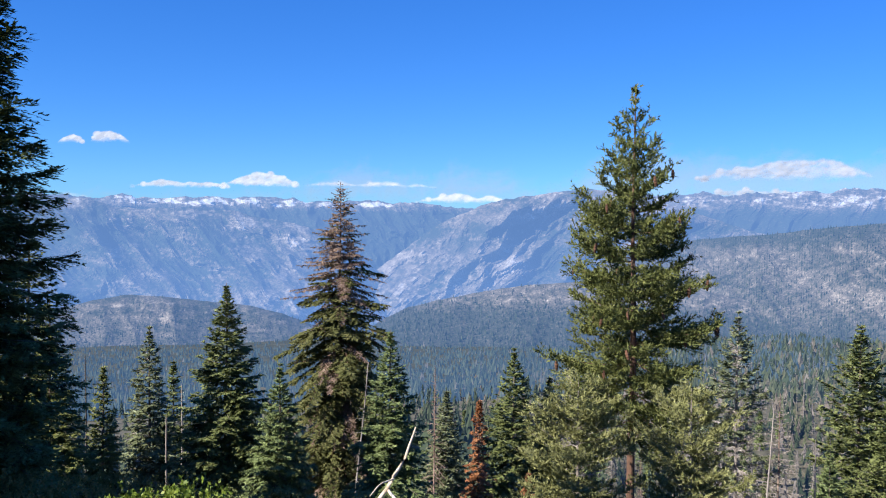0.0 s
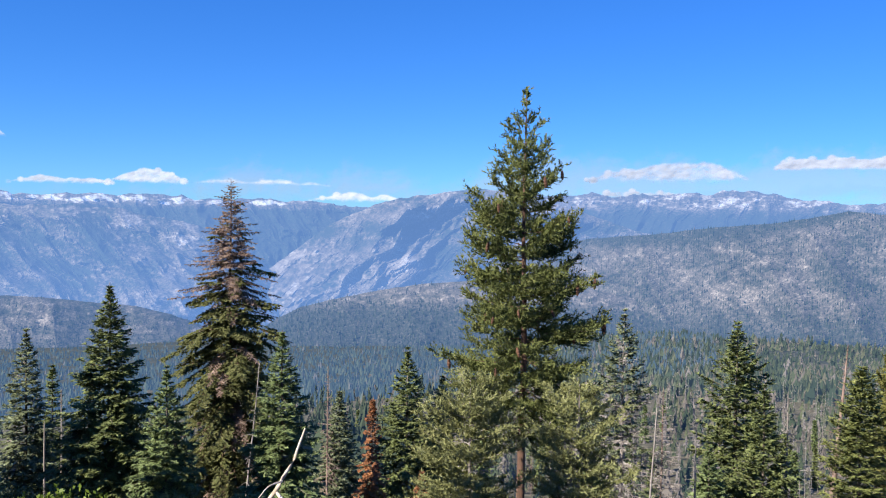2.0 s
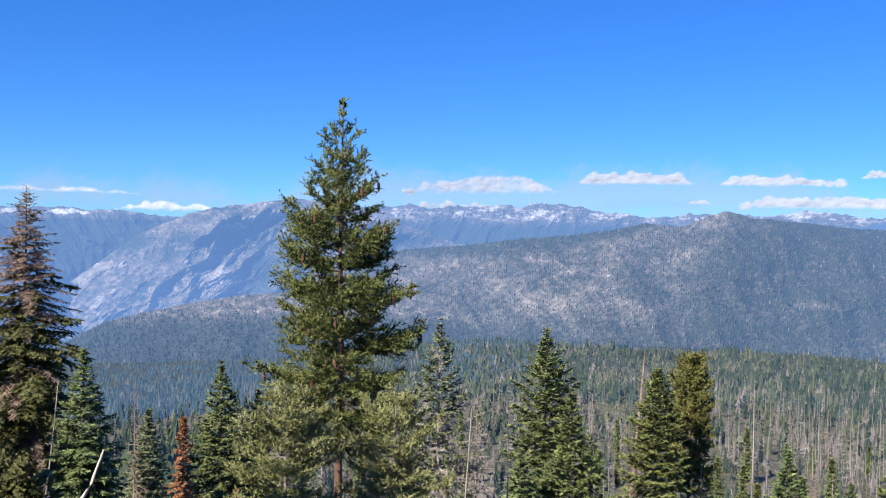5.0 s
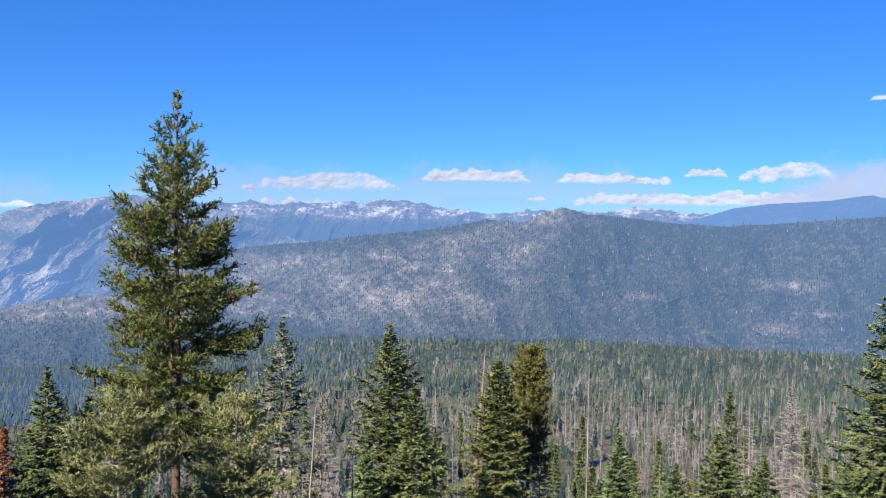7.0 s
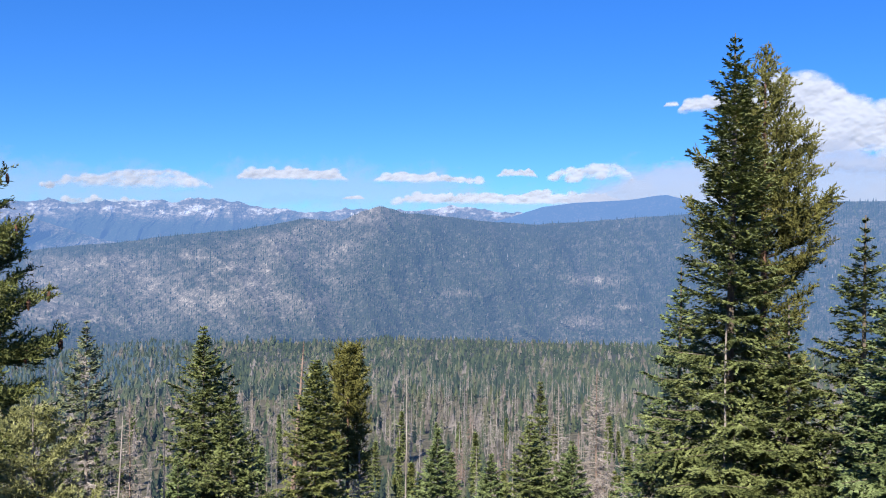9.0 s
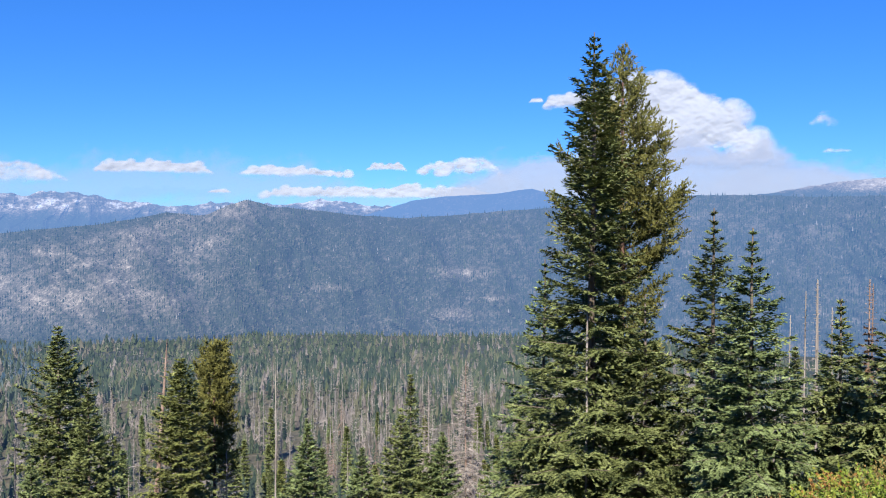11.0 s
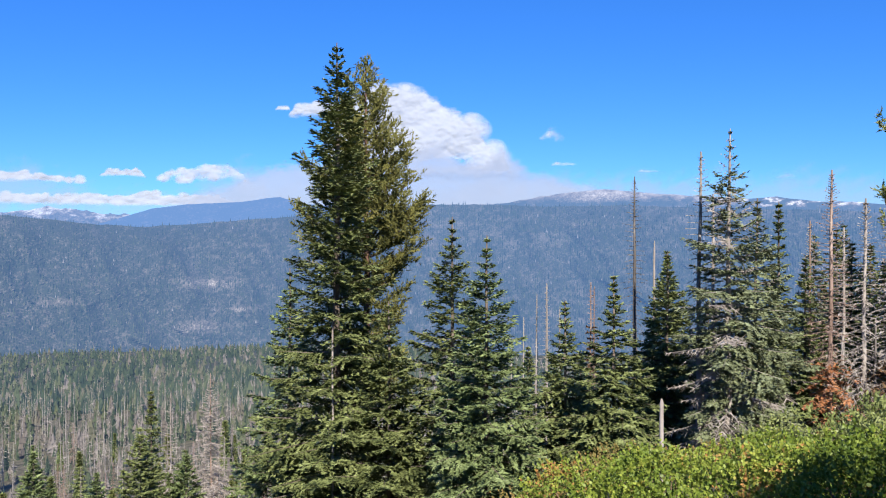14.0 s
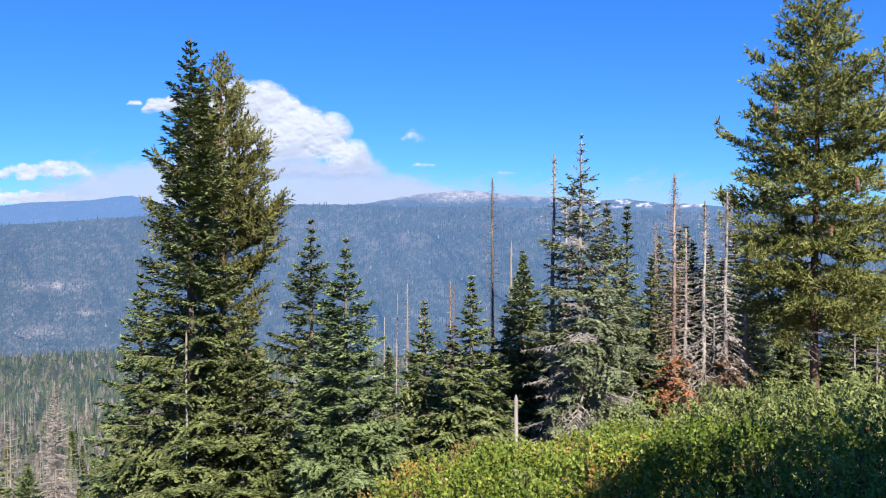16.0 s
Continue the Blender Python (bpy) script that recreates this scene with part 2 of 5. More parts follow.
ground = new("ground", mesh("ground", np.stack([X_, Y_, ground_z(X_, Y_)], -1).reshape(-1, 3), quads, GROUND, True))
# floor colours with an even share of bluish emission as painted haze
FOREST_FLOOR = material("distant_forest_floor", [(0.3, (0.022, 0.028, 0.016)), (0.55, (0.05, 0.054, 0.032)), (0.8, (0.10, 0.092, 0.062))], 0.03, 6, 0.95, 0, 8, haze_glow=0.2, haze_colour=(0.07, 0.12, 0.22))
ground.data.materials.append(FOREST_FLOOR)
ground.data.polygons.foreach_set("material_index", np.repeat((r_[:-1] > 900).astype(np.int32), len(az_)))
tagged(ground, "steep forest slope of brown litter falling to a wooded valley", "ground", kind="structure")


# ---- far ridges ----
def crags(x, y, seed, octaves=6, rough=0.52, sharp=True):
    """Ridged noise whose octaves are turned against one another, about -1 to 1."""
    x, y = np.broadcast_arrays(np.asarray(x, float), np.asarray(y, float))
    total, amp, norm_ = np.zeros(x.shape), 1.0, 0.0
    weight = np.ones(x.shape)
    for o in range(octaves):
        v = noise2(x, y, seed + 7 * o, 1)
        if sharp:
            v = 1 - 2 * np.abs(v) ** 0.9
        total += amp * v * weight
        weight = np.clip(0.65 + 0.5 * v, 0.3, 1.1) if sharp else weight
        norm_ += amp
        amp *= rough
        x, y = 2.03 * (0.8 * x - 0.6 * y) + 3.7, 2.03 * (0.6 * x + 0.8 * y) - 1.9
    return total / norm_


def ridge(name, label, crest, dist, front, foot_el, mat, relief, jag, seed, step=0.07, rows=110, power=1.0, cell=2.0, slant=0.0, long=1.7, broad=3.0):
    """A mountain range: crest is (azimuth, elevation) along the skyline at that distance; its near slope comes down to foot_el
    in spurs and gullies about cell degrees apart, which run aslant."""
    caz, cel = np.array(crest).T
    az = np.arange(caz[0], caz[-1], step)
    el = np.interp(az, caz, cel)
    teeth = jag * (1.5 * crags(az * 0.9, 0.37 * seed, seed + 50, 5, 0.55) - 0.15)
    v = np.linspace(0, 1, rows)[:, None]
    span = np.interp(az, *zip(*dist)) if isinstance(dist, tuple) else dist
    elev = foot_el + (el - foot_el) * v ** power + teeth * v ** 8
    a = az[None] + 0 * v
    wa, we = a + 0.5 * noise2(a / cell, elev / cell, seed + 8, 3), elev + 0.4 * noise2(a / cell + 9, elev / cell, seed + 9, 3)
    spur = crags((wa + slant * we) / cell, we / (cell * long), seed + 1)
    mass = crags((wa + slant * we) / (cell * broad), we / (cell * broad * 1.4), seed + 4, 3)
    fade = np.clip((1 - v) * 9, 0.12, 1) * np.clip(v * 8, 0, 1)
    d = span - front * (1 - v) - relief * (1.5 * spur + 2.2 * mass) * fade
    z = EYE + d * np.tan(np.radians(elev))
    # the far side falls away
    d2, z2 = np.vstack([d, d[-1:] + front * 0.5]), np.vstack([z, z[-1:] - front * 0.25])
    a2 = np.radians(np.vstack([a, a[-1:]]))
    P = np.stack([d2 * np.sin(a2), d2 * np.cos(a2), z2], -1)
    idx = np.arange(a2.size).reshape(a2.shape)
    q = np.stack([idx[:-1, :-1], idx[:-1, 1:], idx[1:, 1:], idx[1:, :-1]], -1).reshape(-1, 4)
    me = mesh(name, P.reshape(-1, 3), q, mat, False)
    return tagged(new(name, me), label, "mountain", kind="structure"), (az, d, z, elev, spur)


# emission colour that paints haze onto the far ranges
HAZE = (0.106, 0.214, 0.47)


def cover_ridge(ob, made, cover):
    """Bakes what grows or lies on a range: 0 woods, 0.4 grey rock, 0.7 pale granite, 1 snow."""
    az, d, z, elev, spur = made
    c = np.clip(cover(az[None] + 0 * d, spur, elev), 0, 1)
    value_attribute(ob.data, "cover", np.vstack([c, c[-1:]]).ravel())


# rock, woods and snow colours with painted haze glow mixed over them
def rock(name, haze_glow, colour=HAZE, woods=(0.03, 0.045, 0.025), stone=(0.172, 0.142, 0.10), pale=(0.45, 0.39, 0.305), scale=0.012, grain=1.25, far=0.0, low=0.0):
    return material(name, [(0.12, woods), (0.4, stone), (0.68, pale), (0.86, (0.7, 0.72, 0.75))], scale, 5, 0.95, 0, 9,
                    haze_glow=haze_glow, far=far, haze_colour=colour, attribute="cover", grain=grain, low=low)


CREST = ((-40, 0.9), (-30, 1.2), (-23.4, 1.09), (-21.9, 0.98), (-20.4, 1.12), (-19.8, 1.32), (-19, 0.98), (-15.5, 1.15), (-12.7, 1.14), (-9.5, 1.1),
         (-8.6, 0.94), (-4.9, 0.99), (-1.3, 0.85), (0.6, 0.65), (4, 0.5), (12, 0.3))


def speckle(a, e, seed, fine=3.0):
    return crags(a * fine, e * fine * 1.5, seed, 4, 0.7, False)


def fields(a, e, spots, seed):
    """Patches about the given (azimuth, elevation, half width, half height), with frayed edges: 0 to 1."""
    fray = crags(a * 2.0 + e * 3.0, e * 4.5 - a * 0.8, seed, 4, 0.65, False)
    b = np.zeros(np.broadcast(a, e).shape)
    for ca, ce, wa, we in spots:
        b = np.maximum(b, np.clip(1.1 - 1.2 * (((a - ca) / wa) ** 2 + ((e - ce) / we) ** 2) + 2.6 * fray, 0, 1))
    return b


def snow(a, e, seed, low, full):
    """Snow fields that hold to the hollows below a crest: 0 to 1."""
    lie = 2.4 * crags(a * 1.3 + e * 1.2, e * 3.0 - a * 0.5, seed, 5, 0.65, False) + 1.0 * crags(a * 5.0 + e * 4, e * 9, seed + 3, 4, 0.65, False) - 0.02
    return np.clip(lie, 0, 1) * np.clip((e - low) / (full - low), 0, 1)


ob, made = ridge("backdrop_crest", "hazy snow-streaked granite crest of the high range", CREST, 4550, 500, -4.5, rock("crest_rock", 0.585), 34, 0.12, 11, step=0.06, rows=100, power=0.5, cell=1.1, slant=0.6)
cover_ridge(ob, made, lambda a, w, e: 0.05 + 0.06 * w + np.clip((e + 0.1) / 0.6, 0.15, 1) * (0.22 * speckle(a, e, 30) + 0.2 * np.clip((e - 0.25) / 0.3, 0, 1)) + 0.25 * snow(a, e, 31, 0.45, 0.7)
            + 0.55 * fields(a, e, ((-19.6, 0.9, 1.1, 0.25), (-17.4, 0.85, 1.0, 0.2), (-14.9, 0.9, 1.7, 0.32), (-12.3, 0.85, 1.6, 0.3), (-9.8, 0.8, 1.4, 0.28), (-7.4, 0.75, 0.9, 0.16), (-4.4, 0.78, 1.4, 0.18)), 48))
CREST_EAST = ((9, 1.2), (12, 1.5), (15, 1.65), (16.2, 1.7), (17.4, 1.48), (19.6, 1.66), (21.6, 1.78), (23.1, 1.7), (24.6, 1.92), (26.8, 1.85),
              (28.9, 1.37), (30.8, 1.18), (32.6, 1.2), (34.7, 1.45), (38.3, 1.38), (40.4, 1.7), (43.1, 1.43), (45, 1.2), (48, 0.9))
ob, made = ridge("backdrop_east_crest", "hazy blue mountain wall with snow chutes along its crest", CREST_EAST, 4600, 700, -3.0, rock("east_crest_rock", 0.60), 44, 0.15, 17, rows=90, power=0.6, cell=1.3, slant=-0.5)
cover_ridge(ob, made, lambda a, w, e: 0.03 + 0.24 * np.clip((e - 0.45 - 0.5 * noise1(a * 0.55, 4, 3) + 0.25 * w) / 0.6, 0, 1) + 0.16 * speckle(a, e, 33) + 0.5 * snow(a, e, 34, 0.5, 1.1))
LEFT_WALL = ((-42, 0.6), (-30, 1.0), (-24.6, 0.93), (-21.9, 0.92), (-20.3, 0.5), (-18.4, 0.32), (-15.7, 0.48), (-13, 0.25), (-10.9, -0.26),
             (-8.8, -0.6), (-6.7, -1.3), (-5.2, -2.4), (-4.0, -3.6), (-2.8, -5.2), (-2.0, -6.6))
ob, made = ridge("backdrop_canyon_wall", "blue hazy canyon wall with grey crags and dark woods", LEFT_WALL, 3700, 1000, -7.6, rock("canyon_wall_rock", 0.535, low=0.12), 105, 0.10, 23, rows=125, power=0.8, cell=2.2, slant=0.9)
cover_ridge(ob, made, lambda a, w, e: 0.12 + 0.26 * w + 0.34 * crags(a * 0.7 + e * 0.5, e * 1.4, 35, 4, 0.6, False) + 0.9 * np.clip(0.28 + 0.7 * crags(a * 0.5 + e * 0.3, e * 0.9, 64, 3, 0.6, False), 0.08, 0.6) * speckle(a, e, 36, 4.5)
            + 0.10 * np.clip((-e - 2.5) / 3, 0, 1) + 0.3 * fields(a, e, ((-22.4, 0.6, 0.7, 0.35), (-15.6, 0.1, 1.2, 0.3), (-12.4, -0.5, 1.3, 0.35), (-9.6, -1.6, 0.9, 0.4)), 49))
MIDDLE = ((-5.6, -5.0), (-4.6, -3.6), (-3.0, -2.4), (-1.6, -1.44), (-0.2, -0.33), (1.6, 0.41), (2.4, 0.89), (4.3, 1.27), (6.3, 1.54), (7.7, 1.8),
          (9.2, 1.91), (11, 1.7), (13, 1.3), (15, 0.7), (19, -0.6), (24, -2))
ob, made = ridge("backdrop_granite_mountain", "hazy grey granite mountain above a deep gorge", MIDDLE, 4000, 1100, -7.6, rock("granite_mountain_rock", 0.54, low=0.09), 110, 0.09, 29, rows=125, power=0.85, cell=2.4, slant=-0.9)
cover_ridge(ob, made, lambda a, w, e: 0.21 + 0.26 * w + 0.34 * crags(a * 0.6 - e * 0.5, e * 1.2, 37, 4, 0.6, False) + 0.9 * np.clip(0.3 + 0.7 * crags(a * 0.5 - e * 0.3, e * 0.9, 65, 3, 0.6, False), 0.1, 0.6) * speckle(a, e, 38, 4.5) + 0.10 * np.clip((e - 0.3) / 1.0, 0, 1)
            + 0.30 * np.exp(-((a - 4.4) / 1.3) ** 2 - ((e + 3.1) / 0.8) ** 2))
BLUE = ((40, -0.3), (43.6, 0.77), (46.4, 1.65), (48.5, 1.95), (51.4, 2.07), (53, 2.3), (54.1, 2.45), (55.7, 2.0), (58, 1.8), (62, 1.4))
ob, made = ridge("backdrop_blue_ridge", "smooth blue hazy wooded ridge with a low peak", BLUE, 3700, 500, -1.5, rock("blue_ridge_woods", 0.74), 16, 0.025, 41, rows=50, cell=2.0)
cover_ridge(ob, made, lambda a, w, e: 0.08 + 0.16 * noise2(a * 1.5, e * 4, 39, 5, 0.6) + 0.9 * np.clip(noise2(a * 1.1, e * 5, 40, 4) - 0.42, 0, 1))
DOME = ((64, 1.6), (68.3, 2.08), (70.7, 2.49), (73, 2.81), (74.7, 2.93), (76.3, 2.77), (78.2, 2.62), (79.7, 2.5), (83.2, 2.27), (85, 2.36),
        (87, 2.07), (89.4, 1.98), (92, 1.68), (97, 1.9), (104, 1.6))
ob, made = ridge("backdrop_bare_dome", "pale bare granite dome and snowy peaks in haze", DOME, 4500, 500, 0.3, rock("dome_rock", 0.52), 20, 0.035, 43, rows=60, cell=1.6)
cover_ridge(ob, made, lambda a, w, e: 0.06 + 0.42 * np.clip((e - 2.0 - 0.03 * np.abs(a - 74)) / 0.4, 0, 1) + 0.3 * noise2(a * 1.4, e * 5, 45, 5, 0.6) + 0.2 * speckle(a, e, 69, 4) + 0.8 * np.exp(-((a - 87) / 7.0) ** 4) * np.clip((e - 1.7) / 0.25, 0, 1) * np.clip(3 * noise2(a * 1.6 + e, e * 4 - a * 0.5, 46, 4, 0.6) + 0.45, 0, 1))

HILL = ((5, -7.9), (7, -6.6), (8.5, -4.6), (10, -2.9), (12, -1.9), (15.8, -1.2), (20.7, -0.72), (23.8, -0.3), (27.3, 0.05), (29.9, 0.48), (31.2, 0.78), (32.9, 0.62), (33.8, 0.75), (34.9, 1.25),
        (36, 1.62), (37.6, 1.2), (40, 1.02), (43.1, 0.66), (46.2, 0.53), (49.7, 0.8), (52.8, 1.05), (55.7, 1.27), (59.4, 1.73), (63.7, 2.0),
        (67.2, 1.97), (71.4, 1.85), (76.3, 1.92), (81.1, 1.68), (86.7, 1.56), (92, 1.28), (100, 1.0), (108, 0.6))


def bare(a, e):
    """Where the near hill shows pale ground instead of woods: 0 to 1."""
    b = 0.55 * np.clip(noise2(a * 0.45, e * 0.9, 51, 5, 0.6) + 0.10, 0, 1)
    west = np.clip((37.0 + 0.5 * e - a) / 2.5, 0, 1) * np.clip((e + 6.6) / 1.2, 0, 1)
    b = b * 0.35 + west * (0.30 + 0.42 * crags(a * 0.5, e * 0.9, 52, 4, 0.6, False) + 0.3 * crags(a * 4.0, e * 6.0, 56, 4, 0.7, False))
    b = b * np.clip(1 - (e + 0.9 - np.interp(a, [12, 24, 30, 34], [-1.2, -0.6, 0.6, 2.5])) / 0.5, 0.1, 1)
    for ca, ce, wa, we in ((21.3, -2.25, 1.7, 0.28), (24.4, -1.6, 1.6, 0.4), (41.0, -3.95, 1.1, 0.22), (48.9, -5.6, 1.5, 0.5), (49.8, -3.0, 2.0, 0.4), (35.0, 0.75, 0.9, 0.45), (51.6, -4.6, 1.2, 0.2)):
        b = np.maximum(b, 0.7 * np.exp(-((a - ca) / wa) ** 2 - ((e - ce) / we) ** 2) * (0.75 + 0.6 * noise2(a * 3, e * 4, 53, 3)))
    return np.clip(b, 0, 1)


# haze painted into hill ground and trees: emission share, colour, reference distance
HILL_HAZE_GLOW, HILL_HAZE, HILL_FAR = 0.37, (0.070, 0.167, 0.378), 2400
HILL_MAT = rock("hill_ground", HILL_HAZE_GLOW, HILL_HAZE, (0.035, 0.042, 0.03), (0.14, 0.122, 0.10), (0.38, 0.33, 0.27), 0.022, 1.05, HILL_FAR)
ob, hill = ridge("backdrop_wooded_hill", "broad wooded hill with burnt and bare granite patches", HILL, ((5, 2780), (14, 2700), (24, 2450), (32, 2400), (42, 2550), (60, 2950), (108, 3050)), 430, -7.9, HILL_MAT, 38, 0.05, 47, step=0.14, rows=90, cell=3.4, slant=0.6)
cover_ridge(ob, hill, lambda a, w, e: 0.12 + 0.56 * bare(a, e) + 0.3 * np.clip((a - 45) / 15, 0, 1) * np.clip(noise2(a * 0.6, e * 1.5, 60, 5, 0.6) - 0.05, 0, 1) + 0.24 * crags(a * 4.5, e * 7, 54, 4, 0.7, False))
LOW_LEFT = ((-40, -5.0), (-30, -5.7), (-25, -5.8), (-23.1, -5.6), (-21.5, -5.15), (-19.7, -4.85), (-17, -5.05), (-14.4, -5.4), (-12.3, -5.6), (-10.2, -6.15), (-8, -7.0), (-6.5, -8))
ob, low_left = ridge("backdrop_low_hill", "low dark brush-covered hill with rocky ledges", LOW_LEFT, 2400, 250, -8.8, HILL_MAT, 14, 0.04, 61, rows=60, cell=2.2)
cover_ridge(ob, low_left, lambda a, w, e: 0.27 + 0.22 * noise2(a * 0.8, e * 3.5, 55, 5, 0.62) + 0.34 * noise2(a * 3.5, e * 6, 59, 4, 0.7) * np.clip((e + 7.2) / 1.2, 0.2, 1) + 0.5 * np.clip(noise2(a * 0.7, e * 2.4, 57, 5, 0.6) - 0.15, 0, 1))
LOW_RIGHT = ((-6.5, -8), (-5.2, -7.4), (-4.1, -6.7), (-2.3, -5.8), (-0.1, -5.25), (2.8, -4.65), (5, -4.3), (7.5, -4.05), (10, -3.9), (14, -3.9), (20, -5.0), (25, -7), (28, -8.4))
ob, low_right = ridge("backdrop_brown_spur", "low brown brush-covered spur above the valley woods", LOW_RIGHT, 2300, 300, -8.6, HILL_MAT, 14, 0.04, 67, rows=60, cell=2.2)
cover_ridge(ob, low_right, lambda a, w, e: 0.13 + np.clip((e + 6.2) / 1.0, 0, 1) * (0.22 + 0.22 * noise2(a * 1.1, e * 4, 58, 5, 0.62) + 0.3 * noise2(a * 4, e * 7, 62, 4, 0.7)) + 0.08 * noise2(a * 4, e * 6, 59, 3))


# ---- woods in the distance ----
# tree tints with haze-blue emission mixed in to paint distance
def woods_material(name, haze_glow, colour=HILL_HAZE, far=0.0, dead=(0.165, 0.145, 0.13)):
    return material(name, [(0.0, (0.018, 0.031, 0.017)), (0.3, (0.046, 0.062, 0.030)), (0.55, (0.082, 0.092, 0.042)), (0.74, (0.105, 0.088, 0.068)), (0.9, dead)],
                    0.4, 3, 0.9, 0, 5, haze_glow=haze_glow, far=far, haze_colour=colour, attribute="tint")


def woods(name, label, x, y, z, height, slim, tint, tiers, spikes, mat, rng):
    """Many conifers in one mesh: jagged tiers round an axis, each tree with a tint of its own."""
    n = len(x)
    verts, tris = [], []
    ring = 2 * spikes
    per = tiers * (ring + 1)
    P = np.empty((n, per, 3))
    base_ang = rng.uniform(0, 6.28, n)
    for k in range(tiers):
        f0 = 0.06 + 0.9 * k / tiers
        f1 = min(1.0, f0 + 1.55 / tiers)
        rad = height * slim * (1 - f0) ** 0.8
        ang = base_ang[:, None] + k * 0.7 + np.arange(ring) * 2 * np.pi / ring
        rr = rad[:, None] * np.where(np.arange(ring) % 2, 0.45, 1.0) * rng.uniform(0.4, 1.35, (n, ring))
        o = k * (ring + 1)
        P[:, o:o + ring, 0] = x[:, None] + rr * np.cos(ang)
        P[:, o:o + ring, 1] = y[:, None] + rr * np.sin(ang)
        P[:, o:o + ring, 2] = (z + height * f0)[:, None] - rr * 0.25 + rng.uniform(-0.035, 0.035, (n, ring)) * height[:, None]
        P[:, o + ring, 0], P[:, o + ring, 1], P[:, o + ring, 2] = x, y, z + height * f1
        j = np.arange(ring)
        tris.append(np.stack([o + j, o + (j + 1) % ring, np.full(ring, o + ring)], -1))
    T = (np.concatenate(tris)[None] + (np.arange(n) * per)[:, None, None]).reshape(-1, 3)
    me = mesh(name, P.reshape(-1, 3), T, mat)
    value_attribute(me, "tint", np.repeat(tint, per))
    return tagged(new(name, me), label, "trees", kind="stuff")


def dead_woods(name, label, x, y, z, height, mat, rng, limbs=10, thick=0.011, bend=0.03):
    """Many bare dead trunks with stubby limbs in one mesh."""
    n = len(x)
    lean = rng.normal(0, bend, (n, 2))
    base = np.stack([x, y, z - 1], -1)
    top = base + np.stack([lean[:, 0] * height, lean[:, 1] * height, height + 1], -1)
    ang = np.arange(3) * 2.1
    off = np.stack([np.cos(ang), np.sin(ang), 0 * ang], -1)
    V = np.concatenate([base[:, None] + off * (height * thick)[:, None, None], top[:, None] + off * (height * thick * 0.25)[:, None, None]], 1)
    j = np.arange(3)
    T0 = np.concatenate([np.stack([j, (j + 1) % 3, 3 + j], -1), np.stack([(j + 1) % 3, 3 + (j + 1) % 3, 3 + j], -1)])
    T = (T0[None] + (np.arange(n) * 6)[:, None, None]).reshape(-1, 3)
    f = rng.uniform(0.25, 0.97, (n, limbs))
    a = rng.uniform(0, 6.28, (n, limbs))
    ln = height[:, None] * (1.02 - f) * rng.uniform(0.08, 0.24, (n, limbs))
    p = base[:, None] + (top - base)[:, None] * f[..., None]
    d = np.stack([np.cos(a) * ln, np.sin(a) * ln, ln * rng.uniform(-0.6, 0.2, (n, limbs))], -1)
    h = (height * thick * 0.8)[:, None, None] * np.array([0, 0, 1.0])
    L = np.stack([p - h, p + h, p + d], 2).reshape(-1, 3)
    V2 = np.concatenate([V.reshape(-1, 3), L])
    T2 = np.concatenate([T, np.arange(len(L)).reshape(-1, 3) + n * 6])
    me = mesh(name, V2, T2, mat)
    value_attribute(me, "tint", np.clip(0.86 + 0.1 * rng.standard_normal(len(V2)), 0.7, 1))
    return tagged(new(name, me), label, "dead trees", kind="stuff")


def tints(rng, n, x, y, dead=0.08, brown=0.08, vary=0.14):
    t = np.clip(0.22 + vary * rng.standard_normal(n) + 0.16 * noise2(x / 90, y / 90, 71, 3), 0, 0.62)
    u = rng.uniform(0, 1, n)
    t = np.where(u < brown, rng.uniform(0.6, 0.8, n), t)
    return np.where(u > 1 - dead, rng.uniform(0.82, 0.98, n), t)


def on_ridge(made, n, rng, keep, lo=0.0, hi=1.0):
    az, d, z, elev, _ = made
    i, j = rng.uniform(lo, hi, n) * (len(d) - 1.01), rng.integers(0, len(az) - 1, n)
    i0, f = i.astype(int), i - i.astype(int)
    D, Z, E_ = (q[i0, j] * (1 - f) + q[np.minimum(i0 + 1, len(d) - 1), j] * f for q in (d, z, elev))
    a = az[j]
    ok = keep(a, E_) > rng.uniform(0, 1, n)
    a, D, Z = a[ok], D[ok], Z[ok]
    return D * np.sin(np.radians(a)), D * np.cos(np.radians(a)), Z, a


rng = np.random.default_rng(5)
HILL_WOODS = woods_material("hill_woods", HILL_HAZE_GLOW, far=HILL_FAR, dead=(0.24, 0.22, 0.205))
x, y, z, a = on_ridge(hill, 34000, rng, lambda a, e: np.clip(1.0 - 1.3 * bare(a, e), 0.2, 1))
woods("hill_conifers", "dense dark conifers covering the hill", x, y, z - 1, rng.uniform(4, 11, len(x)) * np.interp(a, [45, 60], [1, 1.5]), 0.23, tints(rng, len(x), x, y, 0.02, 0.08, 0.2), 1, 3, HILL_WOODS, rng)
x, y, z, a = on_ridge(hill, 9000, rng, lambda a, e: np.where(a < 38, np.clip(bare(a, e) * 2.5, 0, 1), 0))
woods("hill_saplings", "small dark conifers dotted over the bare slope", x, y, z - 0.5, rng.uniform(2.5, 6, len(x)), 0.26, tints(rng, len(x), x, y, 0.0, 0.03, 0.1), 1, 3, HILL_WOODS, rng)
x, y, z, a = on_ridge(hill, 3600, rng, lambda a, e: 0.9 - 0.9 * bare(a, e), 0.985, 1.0)
